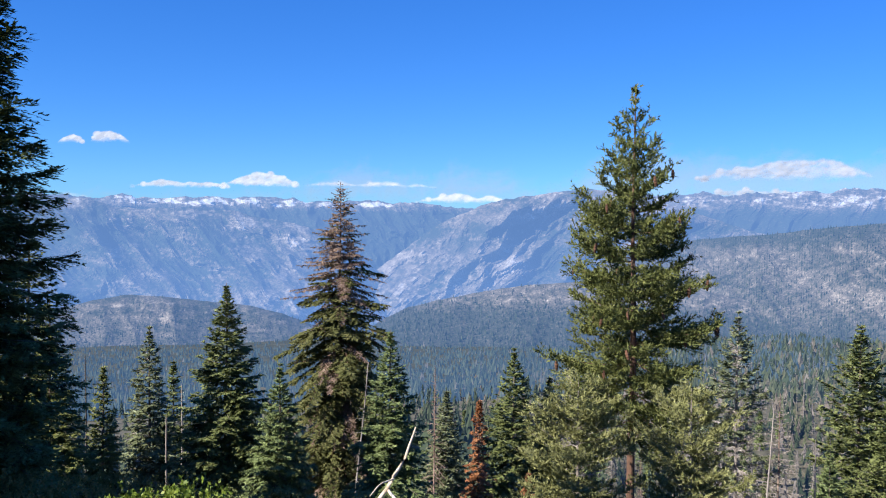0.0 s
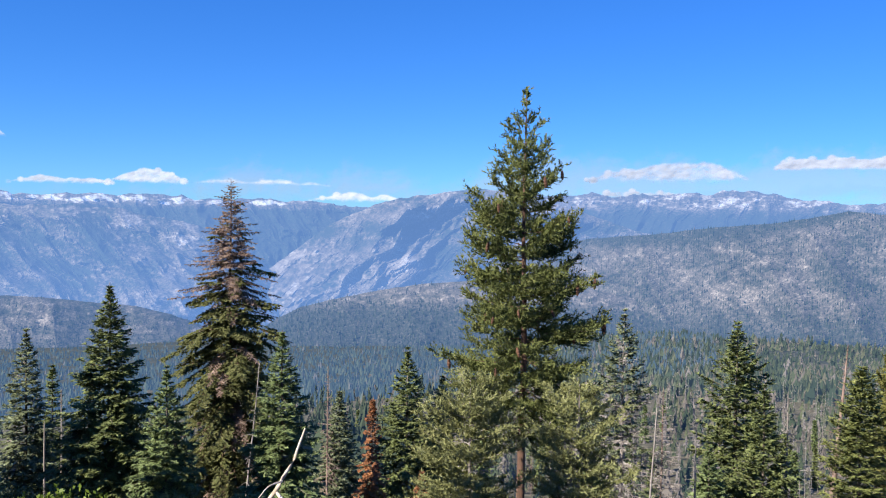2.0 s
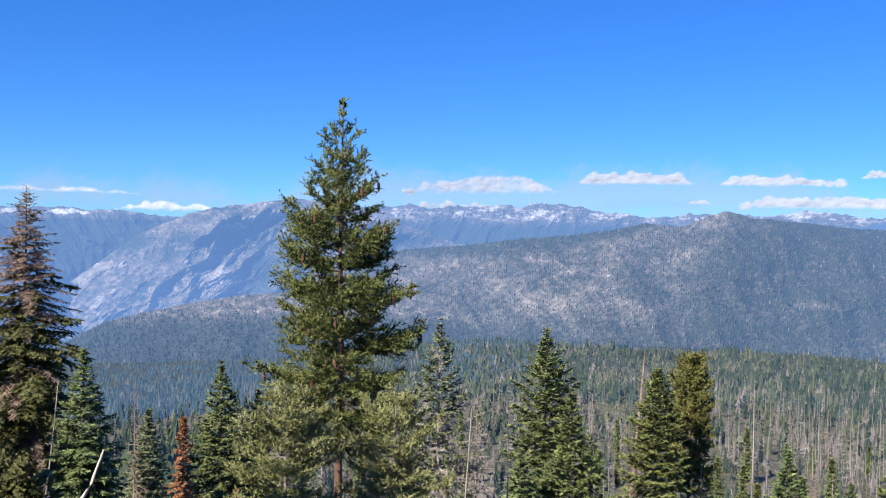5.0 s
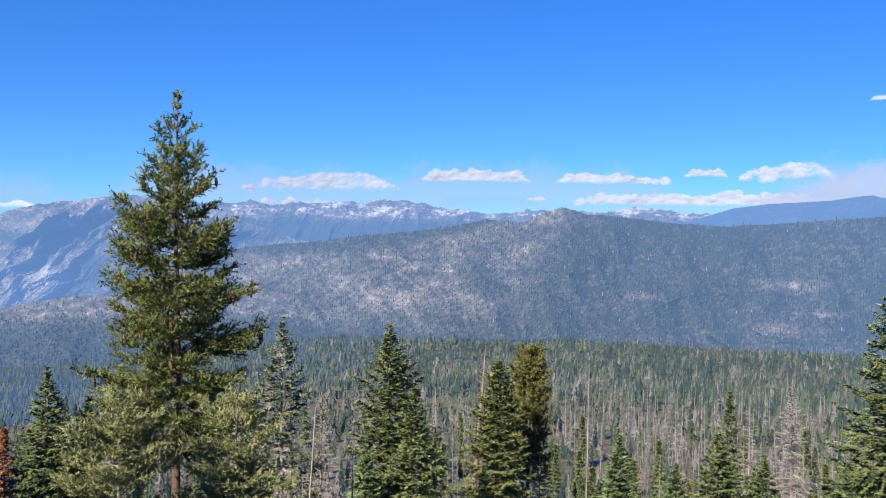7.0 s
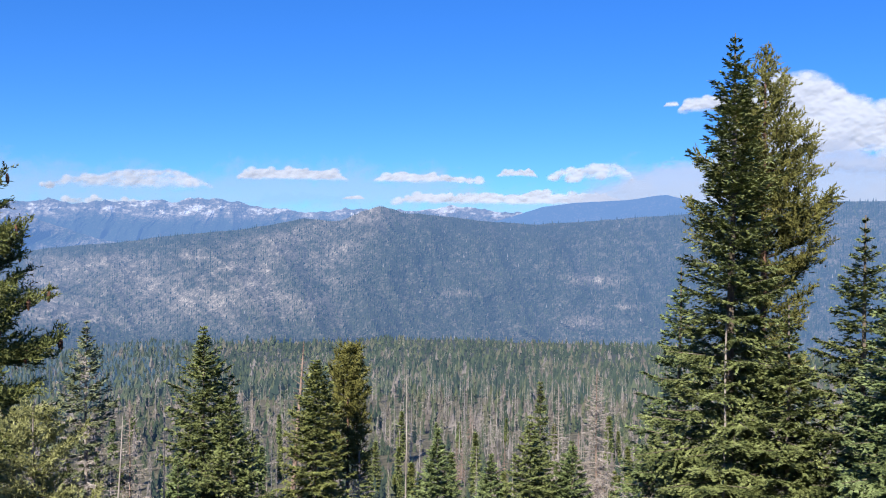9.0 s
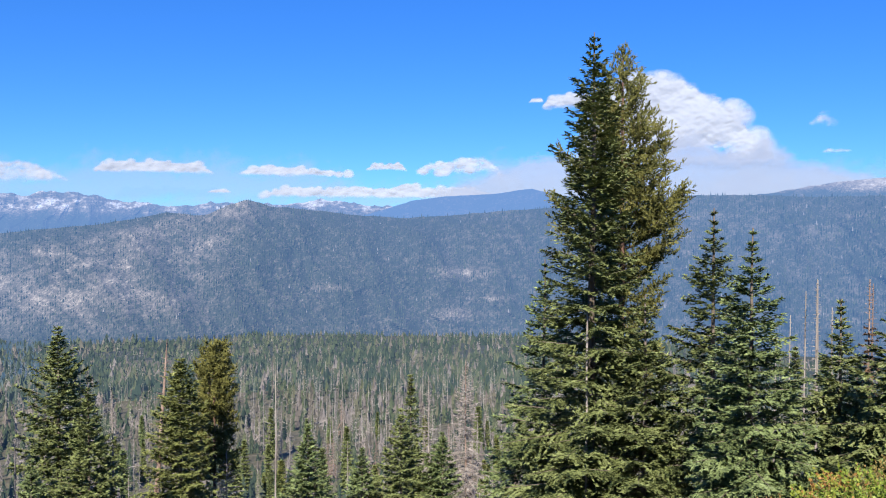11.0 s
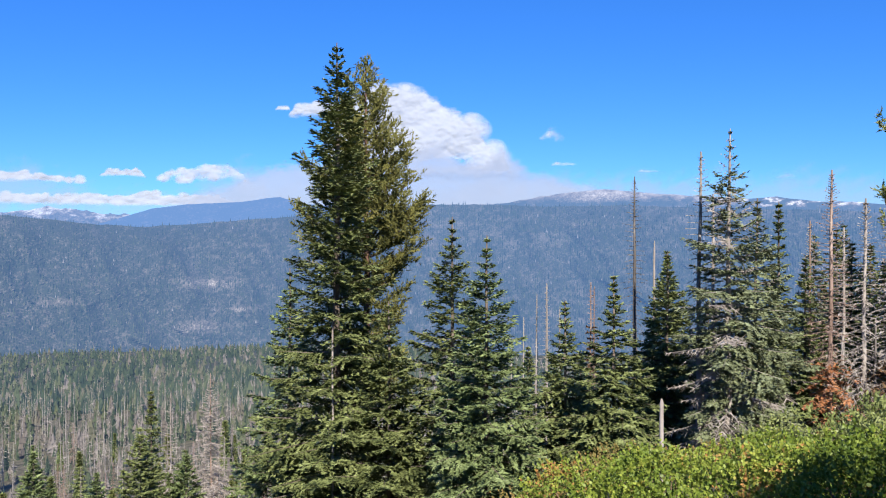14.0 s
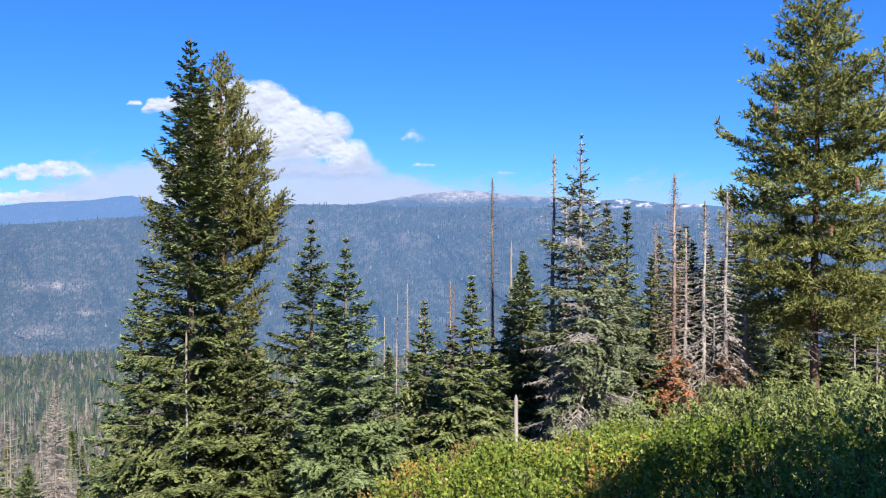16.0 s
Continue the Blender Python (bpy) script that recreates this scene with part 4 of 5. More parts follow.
def boughs(rng, P, L, leaf, plume, start=0.1, wide=0.4, hang=0.0, most=0.5, space=1.0):
    """The foliage of branches: side twigs, longest near the branch's foot, set with many small flakes of close needles.
    plume: the twigs stand all round the branch, as on a pine; else they lie in flat sprays, as on a fir."""
    m = np.maximum((L * (1 - start) / (leaf * space) * (1.9 if plume else 2.0)).astype(int), 4)
    b = np.repeat(np.arange(len(L)), m)
    u = start + (1 - start) * rng.uniform(0, 1, len(b)) ** (0.8 if plume else 0.7)
    p, t = along(P, b, u)
    across = unit(np.cross(t, np.array([0, 0, 1.0])))
    up = np.cross(across, t)
    side = np.where(rng.uniform(0, 1, len(b)) < 0.5, -1.0, 1.0)
    roll = rng.uniform(-0.75, 1.5, len(b)) if plume else rng.normal(-0.06, 0.11, len(b))
    s = across * (side * np.cos(roll))[:, None] + up * np.sin(roll)[:, None]
    ang = np.radians(rng.uniform(22, 62, len(b)) if plume else rng.uniform(38, 68, len(b)))[:, None]
    if plume:
        ln = np.clip(wide * np.clip(L[b], 0.2, 1.2) ** 0.4, 0.08, most) * rng.uniform(0.5, 1.2, len(b)) * np.clip(0.55 + 1.5 * u * (1.25 - u), 0, 1.1)
    else:
        ln = np.clip(wide * L[b] * (1.02 - u) ** 0.75 + 0.05, 0.05, most) * rng.uniform(0.65, 1.2, len(b)) * np.clip(L[b] / 0.35, 0.5, 1)
    d = unit(t * np.cos(ang) + s * np.sin(ang) + np.array([0, 0, 1.0]) * rng.normal(0.12 if plume else -0.06 - hang, 0.14, len(b))[:, None])
    ref = unit(np.array([0, 0, 1.0]) + rng.normal(0, 0.2, d.shape))
    nrm = unit(ref - d * (ref * d).sum(-1, keepdims=True))
    sd = np.cross(d, nrm)
    k = np.maximum(np.rint(ln / (leaf * (0.42 if plume else 0.45)) * rng.uniform(0.8, 1.2, len(b))).astype(int), 2)
    w = np.repeat(np.arange(len(b)), k)
    q = rng.uniform(0.04, 1.0, len(w))
    base = p[w] + d[w] * (q * ln[w])[:, None] - np.array([0, 0, 1.0]) * ((0.10 + hang) * ln[w] * q ** 2)[:, None]
    if plume:
        phi = rng.uniform(0, 2 * np.pi, len(w))
        radial = sd[w] * np.cos(phi)[:, None] + nrm[w] * np.sin(phi)[:, None]
        a = np.radians(rng.uniform(15, 60, len(w)))[:, None]
        long, thick = 1.35, 0.38
    else:
        radial = sd[w] * np.where(rng.uniform(0, 1, len(w)) < 0.5, -1.0, 1.0)[:, None] + nrm[w] * rng.normal(0.05, 0.24, len(w))[:, None]
        a = np.radians(rng.normal(34, 13, len(w)))[:, None]
        long, thick = 1.5, 0.68
    v = unit(d[w] * np.cos(a) + radial * np.sin(a))
    lg = leaf * long * rng.uniform(0.65, 1.3, len(w))[:, None]
    cross = unit(np.cross(v, np.cross(radial, d[w]) + rng.normal(0, 0.45 if plume else 0.25, v.shape)))
    half = leaf * thick * 0.5 * rng.uniform(0.7, 1.3, len(w))[:, None] * cross
    back = base - v * lg * 0.25
    V = np.stack([back - half, back + half, base + v * lg * 0.75], 1).reshape(-1, 3)
    return V, np.arange(len(V)).reshape(-1, 3)


def trunk_mesh(rng, H, r0, mat, wiggle=0.015, tip=0.012, broken=1.0, swell=1.3):
    k = 22
    u = np.linspace(-0.03, broken, k)
    bend = np.stack([noise1(u * 2.2, int(rng.integers(99)), 3), noise1(u * 2.2, int(rng.integers(99)), 3)], -1) * wiggle * H * np.clip(u, 0, 1)[:, None] * np.clip(broken - u, 0.0, 1)[:, None] * 2
    path = np.concatenate([bend, (u * H)[:, None]], 1)[None]
    r = r0 * np.clip(1 - u, 0, 1) ** 0.85 + tip
    r = r * (1 + (swell - 1) * np.exp(-np.clip(u, 0, 1) * 25))
    if broken < 1:
        r[-1] *= 0.35
    V, Q = tubes(path, r[None], 10)
    V[:, :2] *= 1 + 0.06 * rng.standard_normal((len(V), 1)) * 0.5
    return mesh("trunk", V, Q, mat, True), path[0]


def shift(P, path, H):
    """Moves branches sideways so that they start on the bent trunk."""
    z = P[:, 0, 2]
    dx, dy = np.interp(z, path[:, 2], path[:, 0]), np.interp(z, path[:, 2], path[:, 1])
    P[..., 0] += dx[:, None]
    P[..., 1] += dy[:, None]
    return P


def wood_of(P, L, thick, least=0.004):
    P = P[:, [0, 2, 5]]
    r = (least + thick * np.clip(L, 0.2, None))[:, None] * np.array([[1, 0.7, 0.25]])
    return tubes(P, r, 3)


def stand(name, label, category, az, d, lean=(0, 0), group="", top=None):
    root = new(name)
    x, y, z = place(az, d)
    if top is not None:
        z = min(z, top)
    root.matrix_world = pose(x, y, z, lean[0], lean[1], 0)
    root.empty_display_size = 0.5
    return tagged(root, label, category, group), z


def conifer(az, d, top_el, R, seed, label, mat=FIR, bark=BARK, kind="fir", c0=0.06, fine=1.0, power=0.85, bare_top=0.0, lean=(0, 0),
            ragged=0.3, thin=0.0, category="fir tree", r0=None, cones=0, foot=None, gaps=0.0, dead_low=0.0, dense=1.0, height=None, rise=None,
            profile=None, wide=None, per=None, sag=0.16, lift=None, dead_wood=None, uneven=0.09):
    """A living conifer. fine: foliage detail; bare_top: the share of the crown, from the tip down, that is dead wood; foot: crown's foot as a height;
    profile: how far the boughs reach at depths below the tip; uneven: how far boughs leave their whorls."""
    rng = np.random.default_rng(seed)
    root, z0 = stand(name=category.replace(" ", "_"), label=label, category=category, az=az, d=d, lean=lean)
    H = height or EYE + d * math.tan(radians(top_el)) - z0
    seen = min(H, d * (math.tan(radians(top_el)) + 0.32)) if height is None else H
    R = 1.6 * R * (H / seen) ** power
    leaf = 0.26 if fine < 0.13 and height is None else max(0.066, 0.0034 * d) * (1.3 if height else 1.0)
    me, path = trunk_mesh(rng, H, r0 or 0.009 * H, bark)
    part("trunk", me, root)
    if foot is not None:
        c0 = foot / H
    rise = rise or ((-20, 34) if kind == "fir" else (-14, 36))
    lift = lift or (0.12 if kind == "fir" else 0.22)
    if kind == "fir":
        gap = (0.11 + 0.027 * H) / dense
        P, L, s = branches(rng, H, R, c0, power, gap, per or 7, *rise, sag, lift, ragged, gaps=gaps, taper=0.37, jitter=uneven, profile=profile, tilt=3.2 + 9 * uneven)
        P2, L2, s2 = branches(rng, H - gap * 0.6, R * 0.62, c0, power, gap, 3, *rise, sag, lift, 0.5, gaps=gaps, taper=0.3, jitter=0.2, profile=profile, part_of=0.66)
        args = dict(plume=False, start=0.08, wide=wide or 0.5, most=0.6, space=0.62, hang=0.05)
    else:
        gap = (0.16 + 0.026 * H) / dense
        P, L, s = branches(rng, H, R, c0, power, gap, per or 5, rise[0], rise[1], sag, lift, ragged, 0.05, gaps=gaps, taper=0.46, jitter=0.22, shrink=0.85, profile=profile, tilt=6.0)
        P2, L2, s2 = branches(rng, H - gap * 0.5, R * 0.5, c0, power, gap, 3, rise[0], rise[1], 0.10, 0.15, 0.5, 0.05, gaps=gaps, taper=0.35, jitter=0.4, shrink=0.8, profile=profile, part_of=0.5)
        args = dict(plume=True, start=0.1, wide=wide or 0.38, most=0.5, space=0.8)
    P, L, s = np.concatenate([P, P2]), np.concatenate([L, L2]), np.concatenate([s, s2])
    P = shift(P, path, H)
    big = L > np.quantile(L, 0.4 if fine > 0.15 else 0.8)
    V, Q = wood_of(P[big], L[big] * 0.9, 0.007)
    part("branchwork", mesh("branchwork", V, Q, bark), root)
    live = (s < 1 - bare_top + 0.10 * rng.standard_normal(len(s)) * (bare_top > 0)) & (rng.uniform(0, 1, len(s)) > thin) & (s > dead_low * rng.uniform(0.3, 1.2, len(s)))
    Pf, Lf = P[live], L[live]
    if kind == "pine":
        P3, L3 = fan(rng, Pf, Lf)
        Pf, Lf = np.concatenate([Pf, P3]), np.concatenate([Lf, L3])
    # the crown's foot, down the slope, is built of coarser flakes
    foot_of = Pf[:, 0, 2] < H - seen * 1.12
    V, T = boughs(rng, Pf[~foot_of], Lf[~foot_of], leaf, **args)
    if foot_of.any():
        V2, T2 = boughs(rng, Pf[foot_of], Lf[foot_of], leaf * 1.9, **args)
        V, T = np.concatenate([V, V2]), np.concatenate([T, T2 + len(V)])
    part("crown", mesh("crown", V, T, mat), root)
    if (~live).any():
        p, dr, ln, nrm = sprays(rng, P[~live], L[~live], 0.16 if bare_top < 0.1 else 0.07, 0.4, True, 0.15)
        V, T = twiglets(rng, p, dr, ln, max(0.012, 0.0005 * d))
        part("dead_twigwork", mesh("dead_twigwork", V, T, dead_wood or (GREY_WOOD if bare_top < 0.1 else RED_WOOD)), root, "bare brown twigs without needles")
    if cones:
        pick = rng.choice(np.flatnonzero(live & (s > 0.15) & (s < 0.9) & (L > np.quantile(L, 0.55))), cones, replace=False)
        base = cone_mesh(rng)
        for b in pick:
            ob = part("cone", base, root, "long brown hanging pine cone" if b == pick[0] else "")
            q = P[b, -1] + rng.normal(0, 0.03, 3)
            ob.matrix_local = pose(*q, rng.normal(0, 8), rng.normal(0, 8), rng.uniform(0, 360)) @ Matrix.Scale(rng.uniform(0.7, 1.1), 4)
    return root


def cone_mesh(rng):
    """A hanging cone of overlapping scales, tip down."""
    V, Q = [], []
    k = 9
    t = np.linspace(0, 1, k)
    prof = 0.05 * np.sin(np.pi * np.clip(t * 0.9 + 0.08, 0, 1)) ** 0.7 * (1 + 0.25 * (np.arange(k) % 2))
    path = np.stack([0 * t, 0 * t, -0.06 - 0.36 * t], -1)[None]
    V, Q = tubes(path, prof[None] + 0.006, 7)
    return mesh("cone", V, Q, CONE)


def twiglets(rng, p, d, ln, w=0.014):
    """Bare twigs as slim triangles with side twigs."""
    side = unit(np.cross(d, rng.normal(0, 1, d.shape)))
    end = p + d * ln[:, None] - np.array([0, 0, 0.25]) * (ln ** 1.3)[:, None]
    A = np.stack([p - side * w, p + side * w, end], 1)
    mid = p * 0.5 + end * 0.5
    B = np.stack([mid - d * w, mid + d * w, mid + unit(d + side) * (ln * 0.45)[:, None]], 1)
    C = np.stack([mid - d * w, mid + d * w, mid + unit(d - side) * (ln * 0.45)[:, None]], 1)
    V = np.concatenate([A, B, C]).reshape(-1, 3)
    return V, np.arange(len(V)).reshape(-1, 3)


def dead_tree(az, d, top_el, R, seed, label, wood=GREY_WOOD, c0=0.2, limbs=70, droop=0.55, power=0.8, lean=(0, 0), r0=None, broken=1.0, twigs=True, tuft=None, wiggle=0.012, height=None, bushy=1.0, limb_wood=None):
    """A dead conifer: trunk, drooping bare limbs and, where some are left, brown tufts."""
    rng = np.random.default_rng(seed)
    root, z0 = stand("dead_tree", label, "dead tree", az, d, lean)
    H = (height or EYE + d * math.tan(radians(top_el)) - z0) / broken
    seen = min(H, d * (math.tan(radians(top_el)) + 0.32)) if height is None else H
    R = R * (H / seen) ** power
    me, path = trunk_mesh(rng, H, r0 or 0.0045 * H, wood, wiggle, 0.02, broken)
    part("trunk", me, root)
    if limbs:
        P, L, s = branches(rng, H * broken, R, c0, power, H * (1 - c0) / limbs * 3, 3, -6, 20, droop, 0.10, 0.6)
        P = shift(P, path, H)
        V, Q = wood_of(P, L, 0.014, 0.00022 * d)
        part("branchwork", mesh("branchwork", V, Q, limb_wood or wood), root)
        if twigs:
            p, dr, ln, nrm = sprays(rng, P, L, 0.14 / bushy, 0.46, True, 0.2)
            V, T = twiglets(rng, p, dr, ln, max(0.012, 0.0003 * d))
            part("twigwork", mesh("twigwork", V, T, limb_wood or wood), root)
        if tuft:
            mat, lo, hi = tuft
            ok = (s > lo) & (s < hi)
            p, dr, ln, nrm = sprays(rng, P[ok], L[ok], 0.09, 0.4, True, 0.15)
            V, T = needles(rng, p, dr, ln, nrm, 5, max(0.08, 0.0035 * d), max(0.05, 0.0022 * d))
            part("dead_foliage", mesh("dead_foliage", V, T, mat), root, "dry rust-brown needles")
    return root


# fitted trees: azimuth, distance, elevation of the tip, spread
conifer(-27.43, 18, 18.88, 1.5, 101, "dark shaded fir with heavy drooping branches", fine=0.5, ragged=0.5, dense=1.3, gaps=0.35, per=9, wide=1.05, uneven=0.2, rise=(-22, 20), sag=0.1, lift=0.2)
conifer(-24.71, 34, -0.22, 1.83, 102, "tall olive fir with spreading upper branches", mat=FIR_OLIVE, fine=0.48, ragged=0.5, gaps=0.35)
conifer(-23.61, 30, -5.03, 1.05, 103, "slender yellow-green fir at the slope's edge", mat=FIR_OLIVE, fine=0.48)
conifer(-20.72, 36, -8.98, 0.78, 104, "small yellow-green fir among taller ones", mat=FIR_OLIVE, fine=0.40)
conifer(-25.28, 40, -7.27, 1.27, 105, "dark green fir among taller firs", fine=0.40)
conifer(-18.12, 42, -6.7, 1.38, 106, "grey-green fir with a thin crown", mat=FIR_GREY, fine=0.40, thin=0.15)
conifer(-16.72, 44, -8.84, 0.78, 107, "narrow dark green young fir", fine=0.40)
conifer(-13.54, 36, -4.17, 2.10, 108, "dense dark green fir on the slope", fine=0.56, ragged=0.4, gaps=0.2, dense=1.2, wide=0.55, uneven=0.2)
conifer(-6.54, 50, 2.23, 3.48, 109, "tall dying fir, bare brown top over olive foliage", mat=FIR_DYING, bark=BARK_RED, fine=0.6, dense=1.75, per=8, uneven=0.6, bare_top=0.33, thin=0.18, dead_wood=BROWN_WOOD, ragged=0.6, gaps=0.25, rise=(-28, 12), sag=0.5, lift=0.05,
        profile=((0, 0.15), (0.6, 0.5), (1.4, 0.9), (2.4, 1.3), (3.4, 1.85), (5.4, 2.8), (7.3, 3.3), (10, 3.7), (13.5, 4.2)))
conifer(-10.25, 33, -9.15, 1.25, 110, "young blue-green fir beside the dying fir", mat=FIR_BLUE, fine=0.48, gaps=0.2)
conifer(-3.29, 38, -7.16, 1.49, 111, "blue-green fir with layered branches", mat=FIR_BLUE, fine=0.48, gaps=0.35)
conifer(0.31, 60, -10.96, 1.60, 112, "dark fir behind a dead fir", fine=0.36, mat=FIR_GREY)
conifer(4.65, 62, -8.22, 2.83, 113, "dark green fir with even whorls", fine=0.40, gaps=0.3)
conifer(6.91, 64, -9.93, 1.82, 114, "smaller dark green fir", fine=0.36)
conifer(11.91, 32, 8.18, 3.24, 115, "tall sugar pine with long boughs and hanging cones", mat=PINE, bark=BARK_RED, kind="pine", fine=0.74, ragged=0.45, gaps=0.42, cones=34, foot=7.6, dense=1.15, per=7, wide=0.38, rise=(-14, 32), sag=0.2, lift=0.36,
        profile=((0, 0.03), (0.6, 0.12), (1.5, 0.65), (2.5, 1.05), (3.3, 1.35), (4.1, 1.7), (4.9, 2.15), (6.1, 2.65), (7.4, 2.9), (8.7, 3.15), (9.6, 2.6), (11.2, 2.5), (12.2, 1.6)), category="pine tree")
conifer(8.7, 28, -9.9, 1.42, 116, "low pale pine beside the sugar pine", mat=SAGE, bark=GREY_WOOD, kind="pine", fine=0.6, thin=0.15, gaps=0.45, dense=1.3, wide=0.26, ragged=0.5, rise=(0, 30), r0=0.07,
        profile=((0, 0.3), (0.8, 1.0), (2, 1.6), (4, 2.0), (7, 2.0)), category="pine tree")
conifer(15.6, 28, -10.2, 1.42, 117, "pale young pine under the sugar pine", mat=SAGE, bark=GREY_WOOD, kind="pine", fine=0.6, thin=0.15, gaps=0.45, dense=1.3, wide=0.26, ragged=0.5, rise=(0, 30), r0=0.07,
        profile=((0, 0.3), (0.8, 1.1), (2, 1.7), (4, 2.0), (7, 2.0)), category="pine tree")
conifer(18.36, 60, -5.38, 2.13, 118, "thin grey fir, dead below", mat=FIR_GREY, bark=GREY_WOOD, fine=0.40, thin=0.35, dead_low=0.75, power=0.4)
conifer(25.12, 55, -5.95, 2.93, 119, "rugged green fir with a broken outline", fine=0.5, ragged=0.6, gaps=0.5, dense=1.3,
        profile=((0, 0.1), (1, 0.6), (2, 1.1), (3.5, 2.0), (5, 2.5), (11, 2.7)))
conifer(26.74, 52, -9.54, 1.81, 120, "bright green young fir with soft boughs", fine=0.40)
conifer(23.63, 50, -13.39, 1.58, 121, "low blue-green fir among dead poles", mat=FIR_BLUE, fine=0.40)
conifer(32.1, 52, -8.09, 2.37, 122, "yellow-green fir with full boughs", fine=0.5, mat=FIR_OLIVE, gaps=0.3, ragged=0.35, dense=1.3,
        profile=((0, 0.1), (1, 0.7), (2.5, 1.35), (5, 1.95), (8, 2.4), (12, 2.6)))
conifer(34.07, 58, -7.5, 2.28, 123, "olive pine with a rounded crown", mat=PINE_GOLD, bark=BARK_RED, kind="pine", fine=0.55, gaps=0.3, dense=1.6, per=6, foot=11.5, rise=(10, 50), category="pine tree",
        profile=((0, 0.4), (0.6, 0.9), (1.5, 1.35), (3, 1.65), (5, 1.8), (7.5, 1.6), (9, 0.9)))
conifer(39.84, 60, -12.34, 1.90, 124, "young blue-green fir below the slope", mat=FIR_BLUE, fine=0.36)
conifer(45.74, 60, -11.51, 2.09, 125, "bright green young fir below the dead trees", fine=0.36)
conifer(43.26, 60, -13.8, 1.52, 126, "pale green sapling fir below the slope", mat=FIR_BLUE, fine=0.36)
conifer(46.36, 75, -9.37, 1.24, 127, "dark narrow fir behind dead trees", fine=0.32)
conifer(48.39, 60, -12.87, 1.44, 128, "low blue-green fir beside a dead fir", mat=FIR_BLUE, fine=0.36)
conifer(47.46, 60, -14.24, 1.14, 129, "small blue-green fir below the slope", mat=FIR_BLUE, fine=0.36)
conifer(57.78, 21, 11.93, 2.00, 130, "tall dense fir with drooping layered boughs", fine=0.75, dense=1.4, gaps=0.3, ragged=0.35,
        profile=((0, 0.03), (0.6, 0.22), (1.5, 0.62), (3.0, 1.05), (3.9, 1.08), (5.3, 1.1), (6.3, 1.45), (7.5, 1.8), (8.9, 2.05), (10.6, 2.2), (13, 2.35)))
conifer(59.55, 25, 11.09, 2.93, 131, "golden-green pine behind the tall fir", mat=PINE_GOLD, bark=BARK_RED, kind="pine", fine=0.9, ragged=0.35, gaps=0.3, dense=1.4, per=7, wide=0.3, foot=7.5, rise=(4, 40), sag=0.06, lift=0.34,
        profile=((0, 0.1), (0.55, 0.3), (1.2, 0.65), (2.1, 1.05), (3.1, 1.35), (3.9, 1.7), (4.9, 2.05), (5.7, 1.95), (6.5, 1.2)), category="pine tree")
conifer(54.84, 23, -2.01, 1.09, 132, "fir pressed against the tall fir", fine=0.56, mat=FIR_BLUE, gaps=0.3)
conifer(61.01, 20, -4.15, 1.14, 133, "broad fir growing before the golden pine", fine=0.6, gaps=0.3, dense=1.05)
conifer(65.04, 20, 1.2, 1.17, 134, "blue-green fir with layered boughs", fine=0.6, gaps=0.3, dense=1.05)
conifer(67.23, 17, 0.02, 1.08, 135, "blue-green fir with a slender leader", mat=FIR_BLUE, fine=0.6, gaps=0.2, dense=1.05)
conifer(72.15, 19, -4.06, 0.87, 136, "dark green young fir on the slope", fine=0.56, gaps=0.3, dense=1.05)
conifer(75.13, 17, -2.47, 0.84, 137, "fresh green fir with a pale trunk", fine=0.6, gaps=0.3, dense=1.05)
conifer(78.41, 27, -0.9, 0.99, 138, "dark green fir among dead trunks", fine=0.48)
conifer(82.03, 20, 6.43, 1.08, 139, "tall grey-green fir with a bare thinning top", mat=FIR_GREY, bark=GREY_WOOD, fine=0.7, thin=0.25, gaps=0.5, per=6, dead_wood=GREY_WOOD, ragged=0.5, bare_top=0.1, power=0.6, dead_low=0.04, r0=0.075)
conifer(83.62, 22, 2.25, 1.32, 140, "grey-olive fir beside the thinning fir", mat=FIR_GREY, fine=0.55, gaps=0.5, thin=0.2)
conifer(84.87, 27, 2.06, 0.58, 141, "narrow dark fir behind others", fine=0.40)
conifer(86.35, 27, -1.21, 0.72, 142, "bright green young fir with soft boughs", fine=0.48)
conifer(88.09, 40, 0.49, 1.14, 143, "thin olive fir, half dead", mat=FIR_OLIVE, fine=0.40, thin=0.4)
conifer(95.8, 26, 16.6, 3.13, 144, "tall yellow-green pine with a red trunk", mat=PINE_SUN, bark=BARK_RED, kind="pine", fine=0.74, ragged=0.4, gaps=0.4, cones=16, dense=1.4, per=7, wide=0.31, rise=(-16, 24), sag=0.22, lift=0.32, foot=3.6,
        profile=((0, 0.03), (1.1, 0.4), (2.2, 0.95), (3.3, 1.45), (4, 1.75), (5.4, 2.3), (6.6, 2.2), (8, 2.45), (8.9, 2.35), (10.2, 2.0), (10.9, 1.4)), category="pine tree")
conifer(92.44, 34, -4.84, 1.18, 145, "dark fir in the shade of the pine", fine=0.40)
conifer(99.56, 36, -5.88, 1.37, 146, "dark fir at the wood's edge", fine=0.40)
conifer(92.09, 38, -3.4, 1.08, 147, "dark green fir among grey trunks", fine=0.40)
conifer(89.46, 38, -1.79, 1.20, 148, "dark fir in the wood behind", fine=0.4)
conifer(87.43, 40, -2.86, 1.22, 149, "shaded fir in the wood behind", fine=0.4, mat=FIR_OLIVE)
conifer(94.36, 36, -4.1, 1.19, 150, "dark fir behind the red-trunked pine", fine=0.4)
conifer(96.85, 38, -4.69, 1.25, 151, "dense fir behind grey dead trunks", fine=0.4)
conifer(91.47, 30, -6.24, 0.86, 152, "young fir under the dead trees", fine=0.45)
conifer(84.32, 32, -5.03, 0.91, 153, "young green fir behind dead limbs", fine=0.45)
